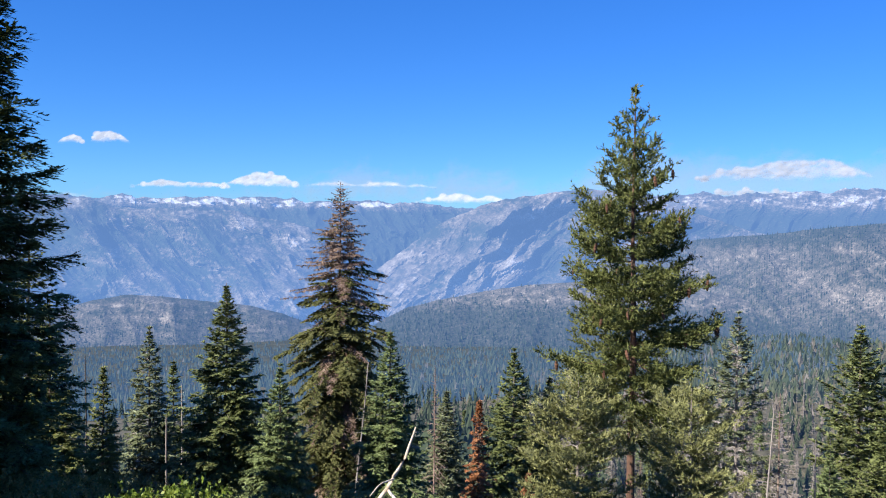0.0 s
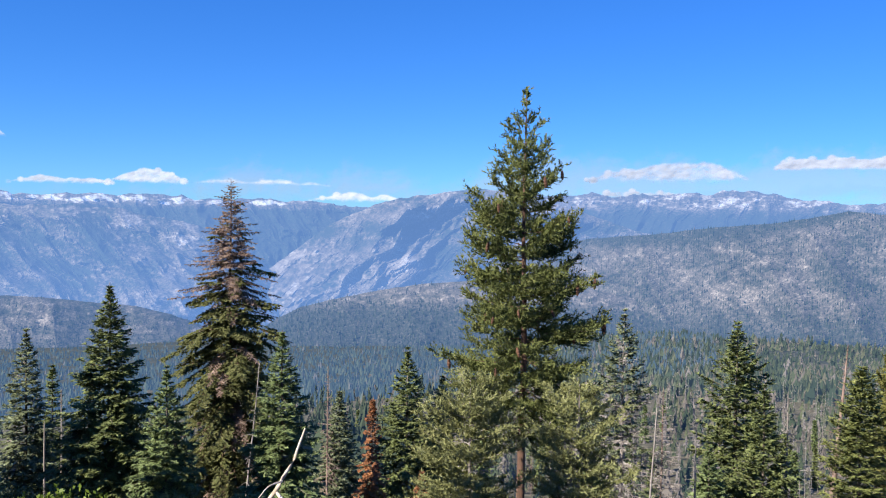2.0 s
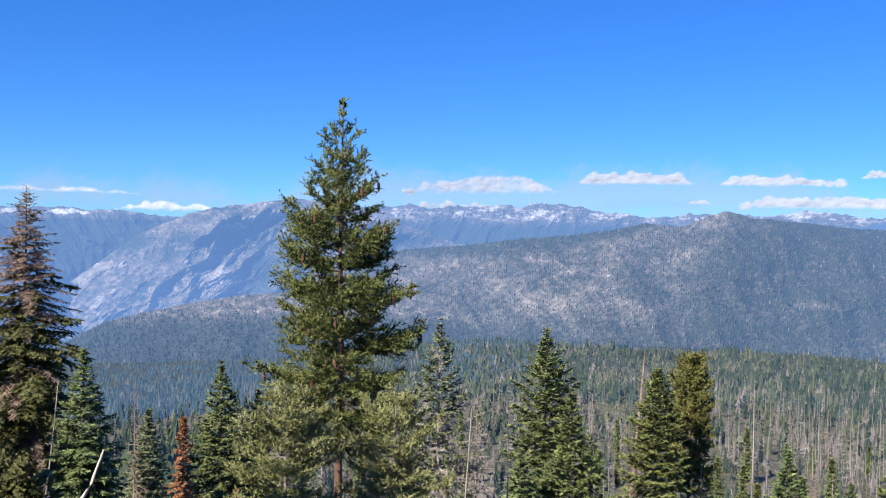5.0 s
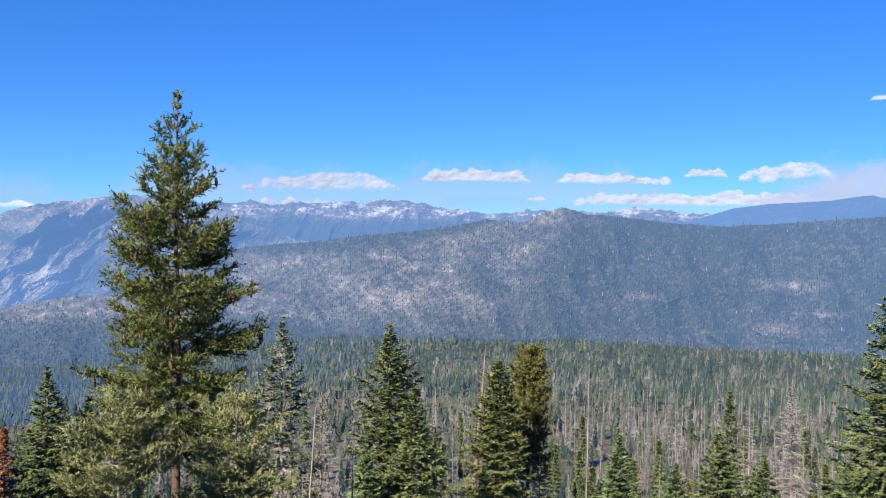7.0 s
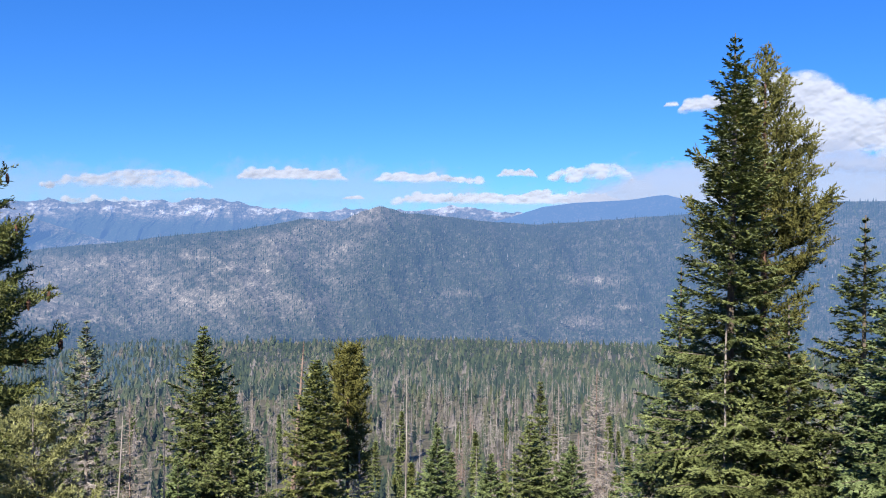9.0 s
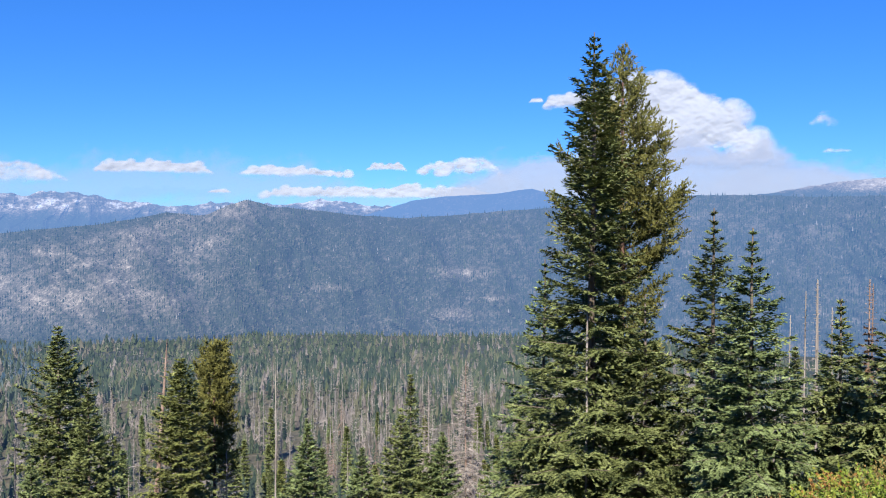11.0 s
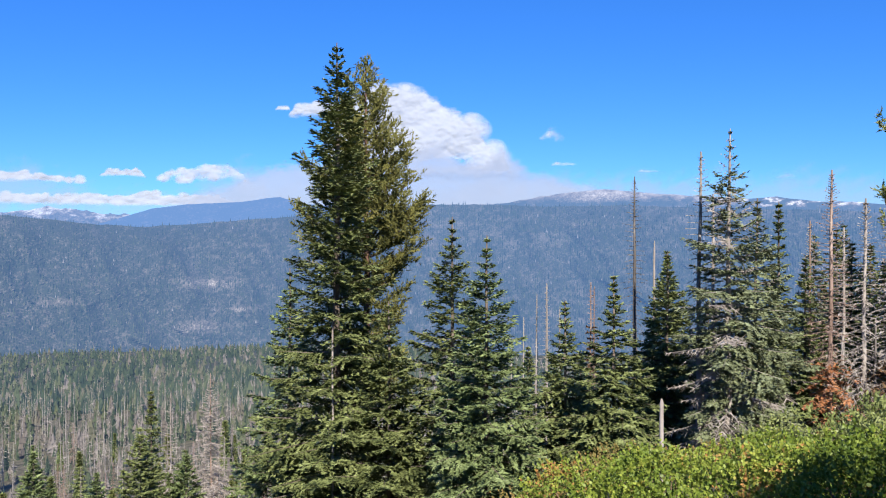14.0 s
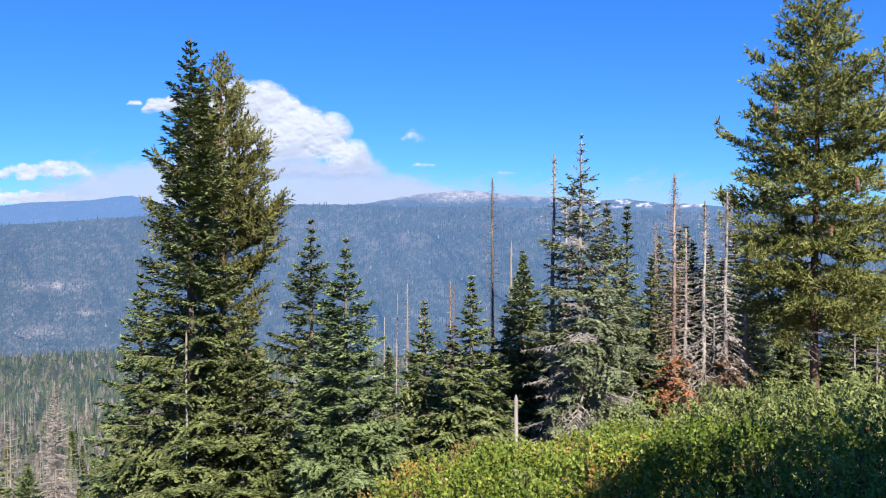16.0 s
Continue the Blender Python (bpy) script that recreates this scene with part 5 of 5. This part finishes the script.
conifer(84.66, 34, -1.83, 0.86, 154, "olive fir behind dead trunks", fine=0.45, mat=FIR_OLIVE)
conifer(98.64, 42, -2.0, 1.60, 155, "tall dark fir at the wood's edge", fine=0.4)
conifer(73.2, 30, -7.3, 0.95, 156, "young fir in the hollow", fine=0.5, mat=FIR_BLUE)
conifer(88.88, 31, -0.28, 1.02, 157, "dark green fir among grey dead trunks", fine=0.42)
conifer(90.58, 33, -1.28, 1.05, 158, "dense dark fir behind dead trunks", fine=0.4)
conifer(91.93, 31, -0.77, 1.02, 159, "dark fir at the edge of the wood", fine=0.42)
conifer(87.32, 26, -4.87, 0.99, 160, "bright green young fir below the rusty dead fir", fine=0.5)
conifer(78.45, 25, -1.03, 1.05, 161, "fresh green fir beside pale dead trunks", fine=0.5)
conifer(80.87, 26, -3.63, 1.15, 162, "grey-green fir behind pale dead trunks", fine=0.5, mat=FIR_GREY)
conifer(86.9, 36, 0.1, 1.2, 165, "thin grey-green fir in the crowded wood", fine=0.4, thin=0.2, gaps=0.3, mat=FIR_GREY)
conifer(88.5, 44, 0.7, 1.3, 166, "dark fir rising over the crowded wood", fine=0.4, thin=0.0, gaps=0.3)
conifer(89.9, 40, -0.4, 1.3, 167, "olive fir in the crowded wood", fine=0.4, thin=0.1, gaps=0.3, mat=FIR_OLIVE)
conifer(91.3, 43, 0.4, 1.3, 168, "dark fir behind pale dead trunks", fine=0.4, thin=0.0, gaps=0.3)
conifer(92.8, 39, -0.9, 1.2, 169, "half-bare fir behind pale dead trunks", fine=0.4, thin=0.3, gaps=0.3, mat=FIR_GREY)
conifer(94.9, 44, -0.5, 1.4, 170, "dark fir behind the yellow-green pine", fine=0.4, thin=0.0, gaps=0.3)
conifer(97.7, 45, 0.5, 1.5, 171, "dark fir closing the wood's edge", fine=0.4, thin=0.0, gaps=0.3)
dead_tree(-21.76, 45, -8.36, 0.57, 201, "thin dark dead snag", wood=CHAR_WOOD, limbs=30)
dead_tree(-16.22, 40, -10.36, 0.41, 202, "small grey dead fir", limbs=40)
dead_tree(-17.13, 40, -12.08, 0.20, 203, "short broken grey snag", limbs=0, broken=0.8)
dead_tree(-5.52, 47, -9.2, 0.71, 204, "leaning pale dead stem", wood=GREY_WOOD, limbs=30, lean=(0, 5))
dead_tree(-0.43, 58, -9.4, 1.25, 205, "brown dead fir with bare limbs", wood=RED_WOOD, limbs=80)
dead_tree(2.44, 42, -11.5, 0.80, 206, "small rust-red dead fir", wood=RED_WOOD, limbs=120, twigs=False, tuft=(RUST, 0.0, 1.0))
dead_tree(5.66, 45, -15.89, 0.57, 207, "orange dead sapling under the pines", wood=RED_WOOD, limbs=90, tuft=(RUST, 0.0, 1.0))
dead_tree(19.62, 45, -11.15, 0.46, 208, "leaning pale dead pole", wood=GREY_WOOD, limbs=24, lean=(0, 3), r0=0.07)
dead_tree(20.82, 60, -10.22, 1.52, 209, "brown bare dead fir", wood=RED_WOOD, limb_wood=GREY_WOOD, bushy=1.8, limbs=130, power=0.5)
dead_tree(22.82, 44, -12.25, 0.22, 210, "short grey snag among firs", limbs=10)
dead_tree(30.03, 55, -6.97, 0.98, 211, "tall reddish dead trunk with a splintered top", wood=RED_WOOD, limbs=110, lean=(0, 4), power=0.4, r0=0.28)
dead_tree(28.08, 55, -9.91, 1.22, 212, "grey crooked dead limbs", limbs=80, bushy=1.6)
dead_tree(37.79, 80, -8.75, 0.51, 213, "thin pale dead trunk", limbs=16)
dead_tree(47.51, 60, -9.53, 1.22, 214, "grey dead fir with curled drooping limbs", limbs=170, droop=0.9, bushy=2)
dead_tree(49.89, 60, -8.45, 2.13, 215, "large grey dead fir with a red trunk", wood=RED_WOOD, limb_wood=GREY_WOOD, bushy=2, limbs=260, droop=0.75)
dead_tree(34.81, 55, -13.78, 1.39, 216, "grey tangle of a fallen dead fir", limbs=110, power=0.3, bushy=1.8)
dead_tree(71.06, 38, -3.06, 0.39, 217, "thin white dead snag", limbs=50)
dead_tree(70.4, 36, -6.48, 0.36, 218, "bare grey dead sapling", limbs=40)
dead_tree(73.81, 36, -2.91, 0.59, 219, "brown dead fir with withered needles", wood=RED_WOOD, limbs=80, tuft=(BROWN, 0.1, 0.7))
dead_tree(76.47, 34, 3.69, 0.56, 220, "tall charred dead trunk", wood=CHAR_WOOD, power=0.3, limbs=130, r0=0.085, c0=0.25)
dead_tree(77.68, 32, -0.29, 0.36, 221, "grey dead trunk with a hooked top", limbs=14, twigs=False, r0=0.055, broken=0.85, c0=0.5)
dead_tree(80.27, 20.5, 5.16, 0.44, 222, "tall pale dead trunk with curved limbs", power=0.3, limbs=120, lean=(0, 1.5), r0=0.048, droop=0.8)
dead_tree(81.09, 22, 2.52, 0.42, 223, "tall grey dead trunk behind the thin fir", power=0.3, limbs=110, r0=0.042)
dead_tree(87.7, 22, 3.84, 0.72, 224, "tall reddish dead fir with rust needles", wood=RED_WOOD, power=0.6, bushy=1.6, limbs=220, r0=0.05, tuft=(RUST, 0.1, 0.32), c0=0.05)
dead_tree(89.49, 22, 2.16, 0.70, 225, "tall grey dead fir with drooping limbs", power=0.7, bushy=1.8, limbs=240, r0=0.045, c0=0.05, droop=0.9)
dead_tree(90.77, 22, 2.7, 0.78, 226, "tall pale dead trunk with hanging twigs", power=0.7, bushy=1.8, limbs=240, r0=0.045, c0=0.08, droop=0.9, tuft=(BROWN, 0.15, 0.35))
dead_tree(90.05, 22, -4.78, 0.25, 227, "charred dead pole among firs", wood=CHAR_WOOD, limbs=10, twigs=False)
dead_tree(86.6, 28, 0.9, 0.8, 239, "bare brown dead fir with fine twigs", wood=RED_WOOD, limb_wood=GREY_WOOD, bushy=1.8, limbs=180, power=0.6, r0=0.05, c0=0.05)
dead_tree(88.4, 26, 0.5, 0.7, 240, "grey dead fir with hanging twigs", bushy=1.8, limbs=180, power=0.6, r0=0.045, c0=0.05, droop=0.9)
dead_tree(91.9, 27, 0.3, 0.8, 241, "pale dead fir with hanging twigs", bushy=1.8, limbs=180, power=0.6, r0=0.045, c0=0.05, droop=0.9)
dead_tree(97.91, 30, -4.48, 0.49, 228, "bare grey dead trunk at the wood's edge", limbs=50)
dead_tree(99.1, 30, -3.3, 0.57, 229, "bare grey dead fir at the wood's edge", limbs=60)
dead_tree(57.5, 20.15, -5.1, 0.2, 238, "thin pale dead stem before the tall fir", limbs=24, r0=0.014, power=0.3)
dead_tree(70.44, 46, -3.72, 0.41, 232, "thin pale dead snag in the hollow", limbs=60)
dead_tree(71.05, 44, -3.0, 0.56, 233, "pale bare dead fir in the hollow", limbs=110, bushy=1.5)
dead_tree(69.61, 48, -5.17, 0.43, 234, "grey dead stem in the hollow", limbs=60)
dead_tree(71.88, 46, -4.62, 0.47, 235, "grey dead stem with short limbs", limbs=70)
dead_tree(74.04, 48, -3.17, 0.55, 236, "brown dead fir with bare twigs", wood=RED_WOOD, limbs=110, bushy=1.6)
dead_tree(68.81, 50, -6.61, 0.44, 237, "small grey dead stem in the hollow", limbs=60)
conifer(69.9, 42, -6.97, 1.06, 163, "young green fir in the hollow", fine=0.4)
conifer(71.52, 40, -7.49, 0.96, 164, "small blue-green fir in the hollow", mat=FIR_BLUE, fine=0.4)
dead_tree(77.92, 11, -9.83, 0.08, 230, "short grey broken stump", limbs=0, broken=0.5, r0=0.008, wood=GREY_WOOD)


# ---- shrubs ----
LEAF = material("manzanita_leaves", [(0.2, (0.035, 0.07, 0.012)), (0.48, (0.140, 0.192, 0.027)), (0.62, (0.27, 0.315, 0.055)), (0.69, (0.35, 0.18, 0.06))], 0.9, 4, 0.5, island=0.16, translucent=0.18, gloss=0.25)
LEAF_PALE = material("pale_shrub_leaves", [(0.2, (0.07, 0.095, 0.035)), (0.5, (0.20, 0.235, 0.07)), (0.8, (0.36, 0.38, 0.15))], 0.7, 3, 0.5, island=0.32, translucent=0.22)
LEAF_DRY = material("dry_shrub_leaves", [(0.2, (0.10, 0.085, 0.02)), (0.5, (0.25, 0.20, 0.06)), (0.8, (0.42, 0.26, 0.10))], 0.9, 3, 0.6, island=0.32, translucent=0.3)
STEM = material("shrub_stems", [(0.3, (0.08, 0.045, 0.03)), (0.7, (0.24, 0.16, 0.11))], 3, 4, 0.8)


def shrub(az, d, top_el, R, H, seed, label, mat=LEAF, leaves=15000, leaf=0.029, slim=0.72, name="manzanita_shrub", sink=0.1):
    """A mound of leafy stems: leaves in rosettes at the ends of many shoots."""
    rng = np.random.default_rng(seed)
    H = max(H, min(1.5, EYE + d * math.tan(radians(top_el)) - place(az, d)[2]))
    root, z0 = stand(name, label, "shrub", az, d, top=EYE + d * math.tan(radians(top_el)) - 1.0 * H)
    shoots = leaves // 12
    n = 30
    th, ph = rng.uniform(0, 6.28, n), np.arccos(rng.uniform(0.02, 1, n))
    size = rng.uniform(0.16, 0.36, n)
    heart = np.stack([np.sin(ph) * np.cos(th), np.sin(ph) * np.sin(th), np.cos(ph)], -1) * (1.02 - size)[:, None]
    lobe = rng.choice(n, shoots, p=size ** 2 / (size ** 2).sum())
    way_out = unit(rng.normal(0, 1, (shoots, 3)) + unit(heart[lobe]) * 0.9 + np.array([0, 0, 0.5]))
    tip = (heart[lobe] + way_out * (size[lobe] * rng.uniform(0.75, 1.08, shoots) ** 0.5)[:, None]) * np.array([R, R, H]) - np.array([0, 0, sink])
    ln = rng.uniform(0.07, 0.2, shoots)
    dr = unit(way_out + np.array([0, 0, 0.4]) + rng.normal(0, 0.3, tip.shape))
    stem0 = np.stack([tip[:, 0] * 0.15, tip[:, 1] * 0.15, np.full(shoots, -0.25)], -1)
    pick = rng.choice(shoots, min(shoots, 90), replace=False)
    tip_ = tip * 0.82
    mid = tip_[pick] * 0.6 + stem0[pick] * 0.4 + np.array([0, 0, -0.1])
    V, Q = tubes(np.stack([stem0[pick], mid, tip_[pick], tip_[pick] + dr[pick] * ln[pick][:, None] * 0.3], 1), np.tile(np.array([[0.016, 0.011, 0.006, 0.003]]), (len(pick), 1)), 4)
    part("stemwork", mesh("stemwork", V, Q, STEM), root)
    m = 12
    q = rng.uniform(0, 1, (shoots, m))
    p = tip[:, None] + dr[:, None] * (q * ln[:, None])[..., None]
    out = unit(rng.normal(0, 1, (shoots, m, 3)) + dr[:, None] * 0.9 + np.array([0, 0, 0.35]))
    wide = unit(np.cross(out, rng.normal(0, 1, out.shape)))
    sz = leaf * rng.uniform(0.8, 1.45, (shoots, m))[..., None]
    A, B = p, p + out * sz * 0.5 + wide * sz * slim * 0.5
    C, D = p + out * sz, p + out * sz * 0.5 - wide * sz * slim * 0.5
    V = np.stack([A, B, C, D], 2).reshape(-1, 3)
    part("foliage", mesh("foliage", V, np.arange(len(V)).reshape(-1, 4), mat), root)
    return root


shrub(70.3, 9, -15.67, 1.0, 0.9, 301, "dry yellowing shrub with curled leaves", mat=LEAF_DRY, leaves=6000)
shrub(75.75, 9, -13.11, 1.2, 0.95, 302, "green manzanita shrub with small glossy leaves")
shrub(79.73, 8.5, -12.69, 1.3, 1.1, 303, "green manzanita shrub with small glossy leaves")
shrub(84.0, 8.2, -11.97, 1.3, 1.1, 304, "green manzanita shrub with small glossy leaves")
shrub(87.81, 8, -11.69, 1.2, 1.1, 305, "green manzanita shrub with small glossy leaves")
shrub(91.17, 7.5, -10.99, 1.3, 1.1, 306, "green manzanita shrub with small glossy leaves")
shrub(94.72, 7.2, -10.26, 1.3, 1.1, 307, "green manzanita shrub with small glossy leaves")
shrub(97.8, 7, -9.71, 1.3, 1.2, 308, "green manzanita shrub with small glossy leaves")
shrub(87.46, 13, -9.49, 1.4, 1.9, 309, "pale green shrub with slender leaves", mat=LEAF_PALE, slim=0.36, name="willow_shrub", leaf=0.055, leaves=12600)
shrub(91.16, 12.5, -8.97, 1.4, 1.9, 310, "pale green shrub with slender leaves", mat=LEAF_PALE, slim=0.36, name="willow_shrub", leaf=0.055, leaves=12600)
shrub(94.7, 12, -8.44, 1.5, 2.0, 311, "pale green shrub with slender leaves", mat=LEAF_PALE, slim=0.36, name="willow_shrub", leaf=0.055, leaves=12600)
shrub(97.79, 11, -7.6, 1.5, 2.1, 312, "pale green shrub with slender leaves", mat=LEAF_PALE, slim=0.36, name="willow_shrub", leaf=0.055, leaves=12600)
shrub(100.72, 10, -7.1, 1.5, 2.1, 313, "pale green shrub with slender leaves", mat=LEAF_PALE, slim=0.36, name="willow_shrub", leaf=0.055, leaves=12600)
shrub(84.7, 12, -11.32, 1.3, 1.2, 314, "green manzanita shrub with small glossy leaves")
shrub(80.81, 13, -12.49, 1.3, 1.2, 315, "dry yellowing shrub with curled leaves", mat=LEAF_DRY, leaves=6000)
shrub(-16.05, 7, -15.91, 0.75, 0.9, 316, "green manzanita shrub with small glossy leaves", leaf=0.03, leaves=13000)
shrub(-18.39, 7.2, -16.23, 0.6, 0.8, 317, "green manzanita shrub with small glossy leaves", leaf=0.03, leaves=10000)
shrub(-23.5, 16, -14.81, 1.6, 1.3, 318, "dry yellowing shrub with curled leaves", mat=LEAF_DRY, leaves=6000)
shrub(-20.35, 20, -15.1, 1.6, 1.3, 319, "dry yellowing shrub with curled leaves", mat=LEAF_DRY, leaves=6000)
shrub(-16.05, 24, -15.74, 1.6, 1.2, 320, "dry yellowing shrub with curled leaves", mat=LEAF_DRY, leaves=6000)
shrub(-11.21, 20, -16.67, 1.6, 1.2, 321, "dry yellowing shrub with curled leaves", mat=LEAF_DRY, leaves=6000)
shrub(-25.92, 14, -14.57, 1.5, 1.3, 322, "dry yellowing shrub with curled leaves", mat=LEAF_DRY, leaves=6000)
shrub(-6.91, 18, -17.15, 1.5, 1.2, 323, "dry yellowing shrub with curled leaves", mat=LEAF_DRY, leaves=6000)
shrub(76.84, 13, -12.4, 1.3, 1.3, 324, "dry yellowing shrub with curled leaves", mat=LEAF_DRY, leaves=6000)
shrub(79.73, 15, -12.52, 1.4, 1.3, 325, "pale green shrub with slender leaves", mat=LEAF_PALE, name="willow_shrub")
shrub(82.59, 16, -12.16, 1.4, 1.3, 326, "dry yellowing shrub with curled leaves", mat=LEAF_DRY, leaves=6000)
shrub(73.93, 14, -13.64, 1.3, 1.3, 327, "dry yellowing shrub with curled leaves", mat=LEAF_DRY, leaves=6000)
shrub(85.4, 17, -11.12, 1.4, 1.4, 328, "pale green shrub with slender leaves", mat=LEAF_PALE, name="willow_shrub")
shrub(78.82, 11, -13.06, 1.2, 1.2, 329, "green manzanita shrub with small glossy leaves")
shrub(74.94, 12, -13.55, 1.2, 1.2, 330, "dry yellowing shrub with curled leaves", mat=LEAF_DRY, leaves=6000)


# tall unseen trees, added around the viewpoint to shade wood's edge and shrubs
conifer(-61, 22, 38, 3.0, 401, "unseen tall dark fir added to shade the left firs", fine=0.1, dense=1.2, category="shade tree")
conifer(-52, 28, 17, 3.0, 402, "unseen dark fir added at the edge of the shade", fine=0.1, dense=1.2, category="shade tree")
conifer(-73.2, 21.3, 34, 3.0, 411, "unseen dark fir added to shade the left slope", fine=0.1, dense=1.2, category="shade tree")
conifer(-63.8, 26.5, 29, 3.0, 412, "unseen tall dark fir added over the shaded slope", fine=0.1, dense=1.2, category="shade tree")
# this fir too is out of view, added to shade the left undergrowth
conifer(-72, 17, 38, 2.8, 403, "tall dark fir at the wood's edge", fine=0.1, dense=1.2, category="shade tree")
conifer(-47, 36, 5, 3.0, 406, "unseen dark fir added deep in the left shade", fine=0.1, dense=1.2, category="shade tree")
conifer(-142.3, 7.46, 48.2, 2.0, 410, "unseen dark fir added uphill to shade the manzanita", fine=0.12, dense=1.3, category="shade tree")
for az, dd, el, seed in ((-149.0, 7.29, 48, 413), (-157.9, 8.03, 45.6, 414), (-161.2, 8.39, 45, 415), (-168.3, 9.4, 43.5, 416)):
    conifer(az, dd, el, 1.6, seed, "unseen dark young fir added behind the viewpoint for shade", fine=0.12, dense=1.3, category="shade tree")
conifer(-162.6, 9.2, 42.5, 2.0, 408, "unseen dark fir added behind the manzanita slope for shade", fine=0.12, dense=1.3, category="shade tree")
conifer(-151.7, 8.06, 46.3, 2.0, 404, "unseen dark fir added to shade the manzanita slope", fine=0.12, dense=1.3, category="shade tree")
conifer(-58, 12.5, 32, 2.3, 409, "unseen dark fir added to shade the undergrowth", fine=0.1, dense=1.2, category="shade tree")


# ---- a fallen bleached branch on the slope ----
def spot(az, el, d):
    return np.array(way(az, el) * (d / math.cos(radians(el)))) + np.array([0, 0, EYE])


def fallen_limb(parent, name, points, r0, r1, label=""):
    pts = np.array(points)
    t, k = np.linspace(0, len(pts) - 1, 14), np.arange(len(pts))
    path = np.stack([np.interp(t, k, pts[:, i]) for i in range(3)], -1)
    path += 0.012 * np.stack([noise1(t * 1.7, 3 + i, 3) for i in range(3)], -1)
    V, Q = tubes(path[None], np.linspace(r0, r1, 14)[None], 8)
    return part(name, mesh(name, V, Q, BLEACHED, True), parent, label)


fallen = tagged(new("fallen_branch"), "bleached bare fallen branch with forking limbs", "branch")
D0 = 8.0
fallen_limb(fallen, "limb", [spot(*(-4.19, -17.61), D0), spot(*(-3.29, -16.36), D0), spot(*(-2.28, -14.82), D0 + 0.1), spot(*(-1.57, -12.84), D0 + 0.2)], 0.022, 0.008)
fallen_limb(fallen, "side_limb", [spot(*(-3.28, -16.53), D0), spot(*(-2.47, -17.48), D0 - 0.2), spot(*(-0.72, -17.14), D0 - 0.3), spot(*(0.76, -17.53), D0 - 0.3)], 0.015, 0.006)
fallen_limb(fallen, "butt", [spot(*(-5.08, -19.52), D0), spot(*(-4.19, -17.61), D0)], 0.028, 0.022)
fallen_limb(fallen, "twig", [spot(*(-2.92, -15.92), D0), spot(*(-3.65, -16.12), D0 - 0.1), spot(*(-4.38, -16.86), D0 - 0.2)], 0.009, 0.004)


# ---- young firs and dead firs repeated over the slope below ----
rng = np.random.default_rng(77)
firs = [conifer(az, dd, 0, 1.2, 500 + i, label, mat=m, fine=0.12, dense=0.65, gaps=0.25, height=h) for i, (az, dd, h, m, label) in enumerate((
    (30.5, 118, 11, FIR, "green fir on the slope below"), (38.0, 130, 10, FIR_BLUE, "blue-green fir on the slope below"),
    (43.5, 110, 9, FIR_OLIVE, "olive fir on the slope below"), (47.0, 124, 12, FIR, "tall green fir on the slope below")))]
snags = [dead_tree(az, dd, 0, r, 520 + i, label, wood=m, limbs=n, droop=0.7, height=h) for i, (az, dd, h, r, m, n, label) in enumerate((
    (33.0, 115, 12, 1.4, GREY_WOOD, 80, "grey bare dead fir on the slope below"), (40.5, 104, 10, 1.6, RED_WOOD, 85, "reddish bare dead fir on the slope below"),
    (50.5, 112, 13, 1.0, GREY_WOOD, 70, "tall grey dead snag on the slope below")))]
for made, count in ((firs, 150), (snags, 120)):
    for k in range(count):
        az, dd = rng.uniform(-6, 76), 1 / rng.uniform(1 / 330, 1 / 150)
        x, y, z = place(az, dd)
        copy_thing(made[int(rng.integers(len(made)))], pose(x, y, z - 0.2, 0, 0, rng.uniform(0, 360)) @ Matrix.Scale(rng.uniform(0.7, 1.4), 4))
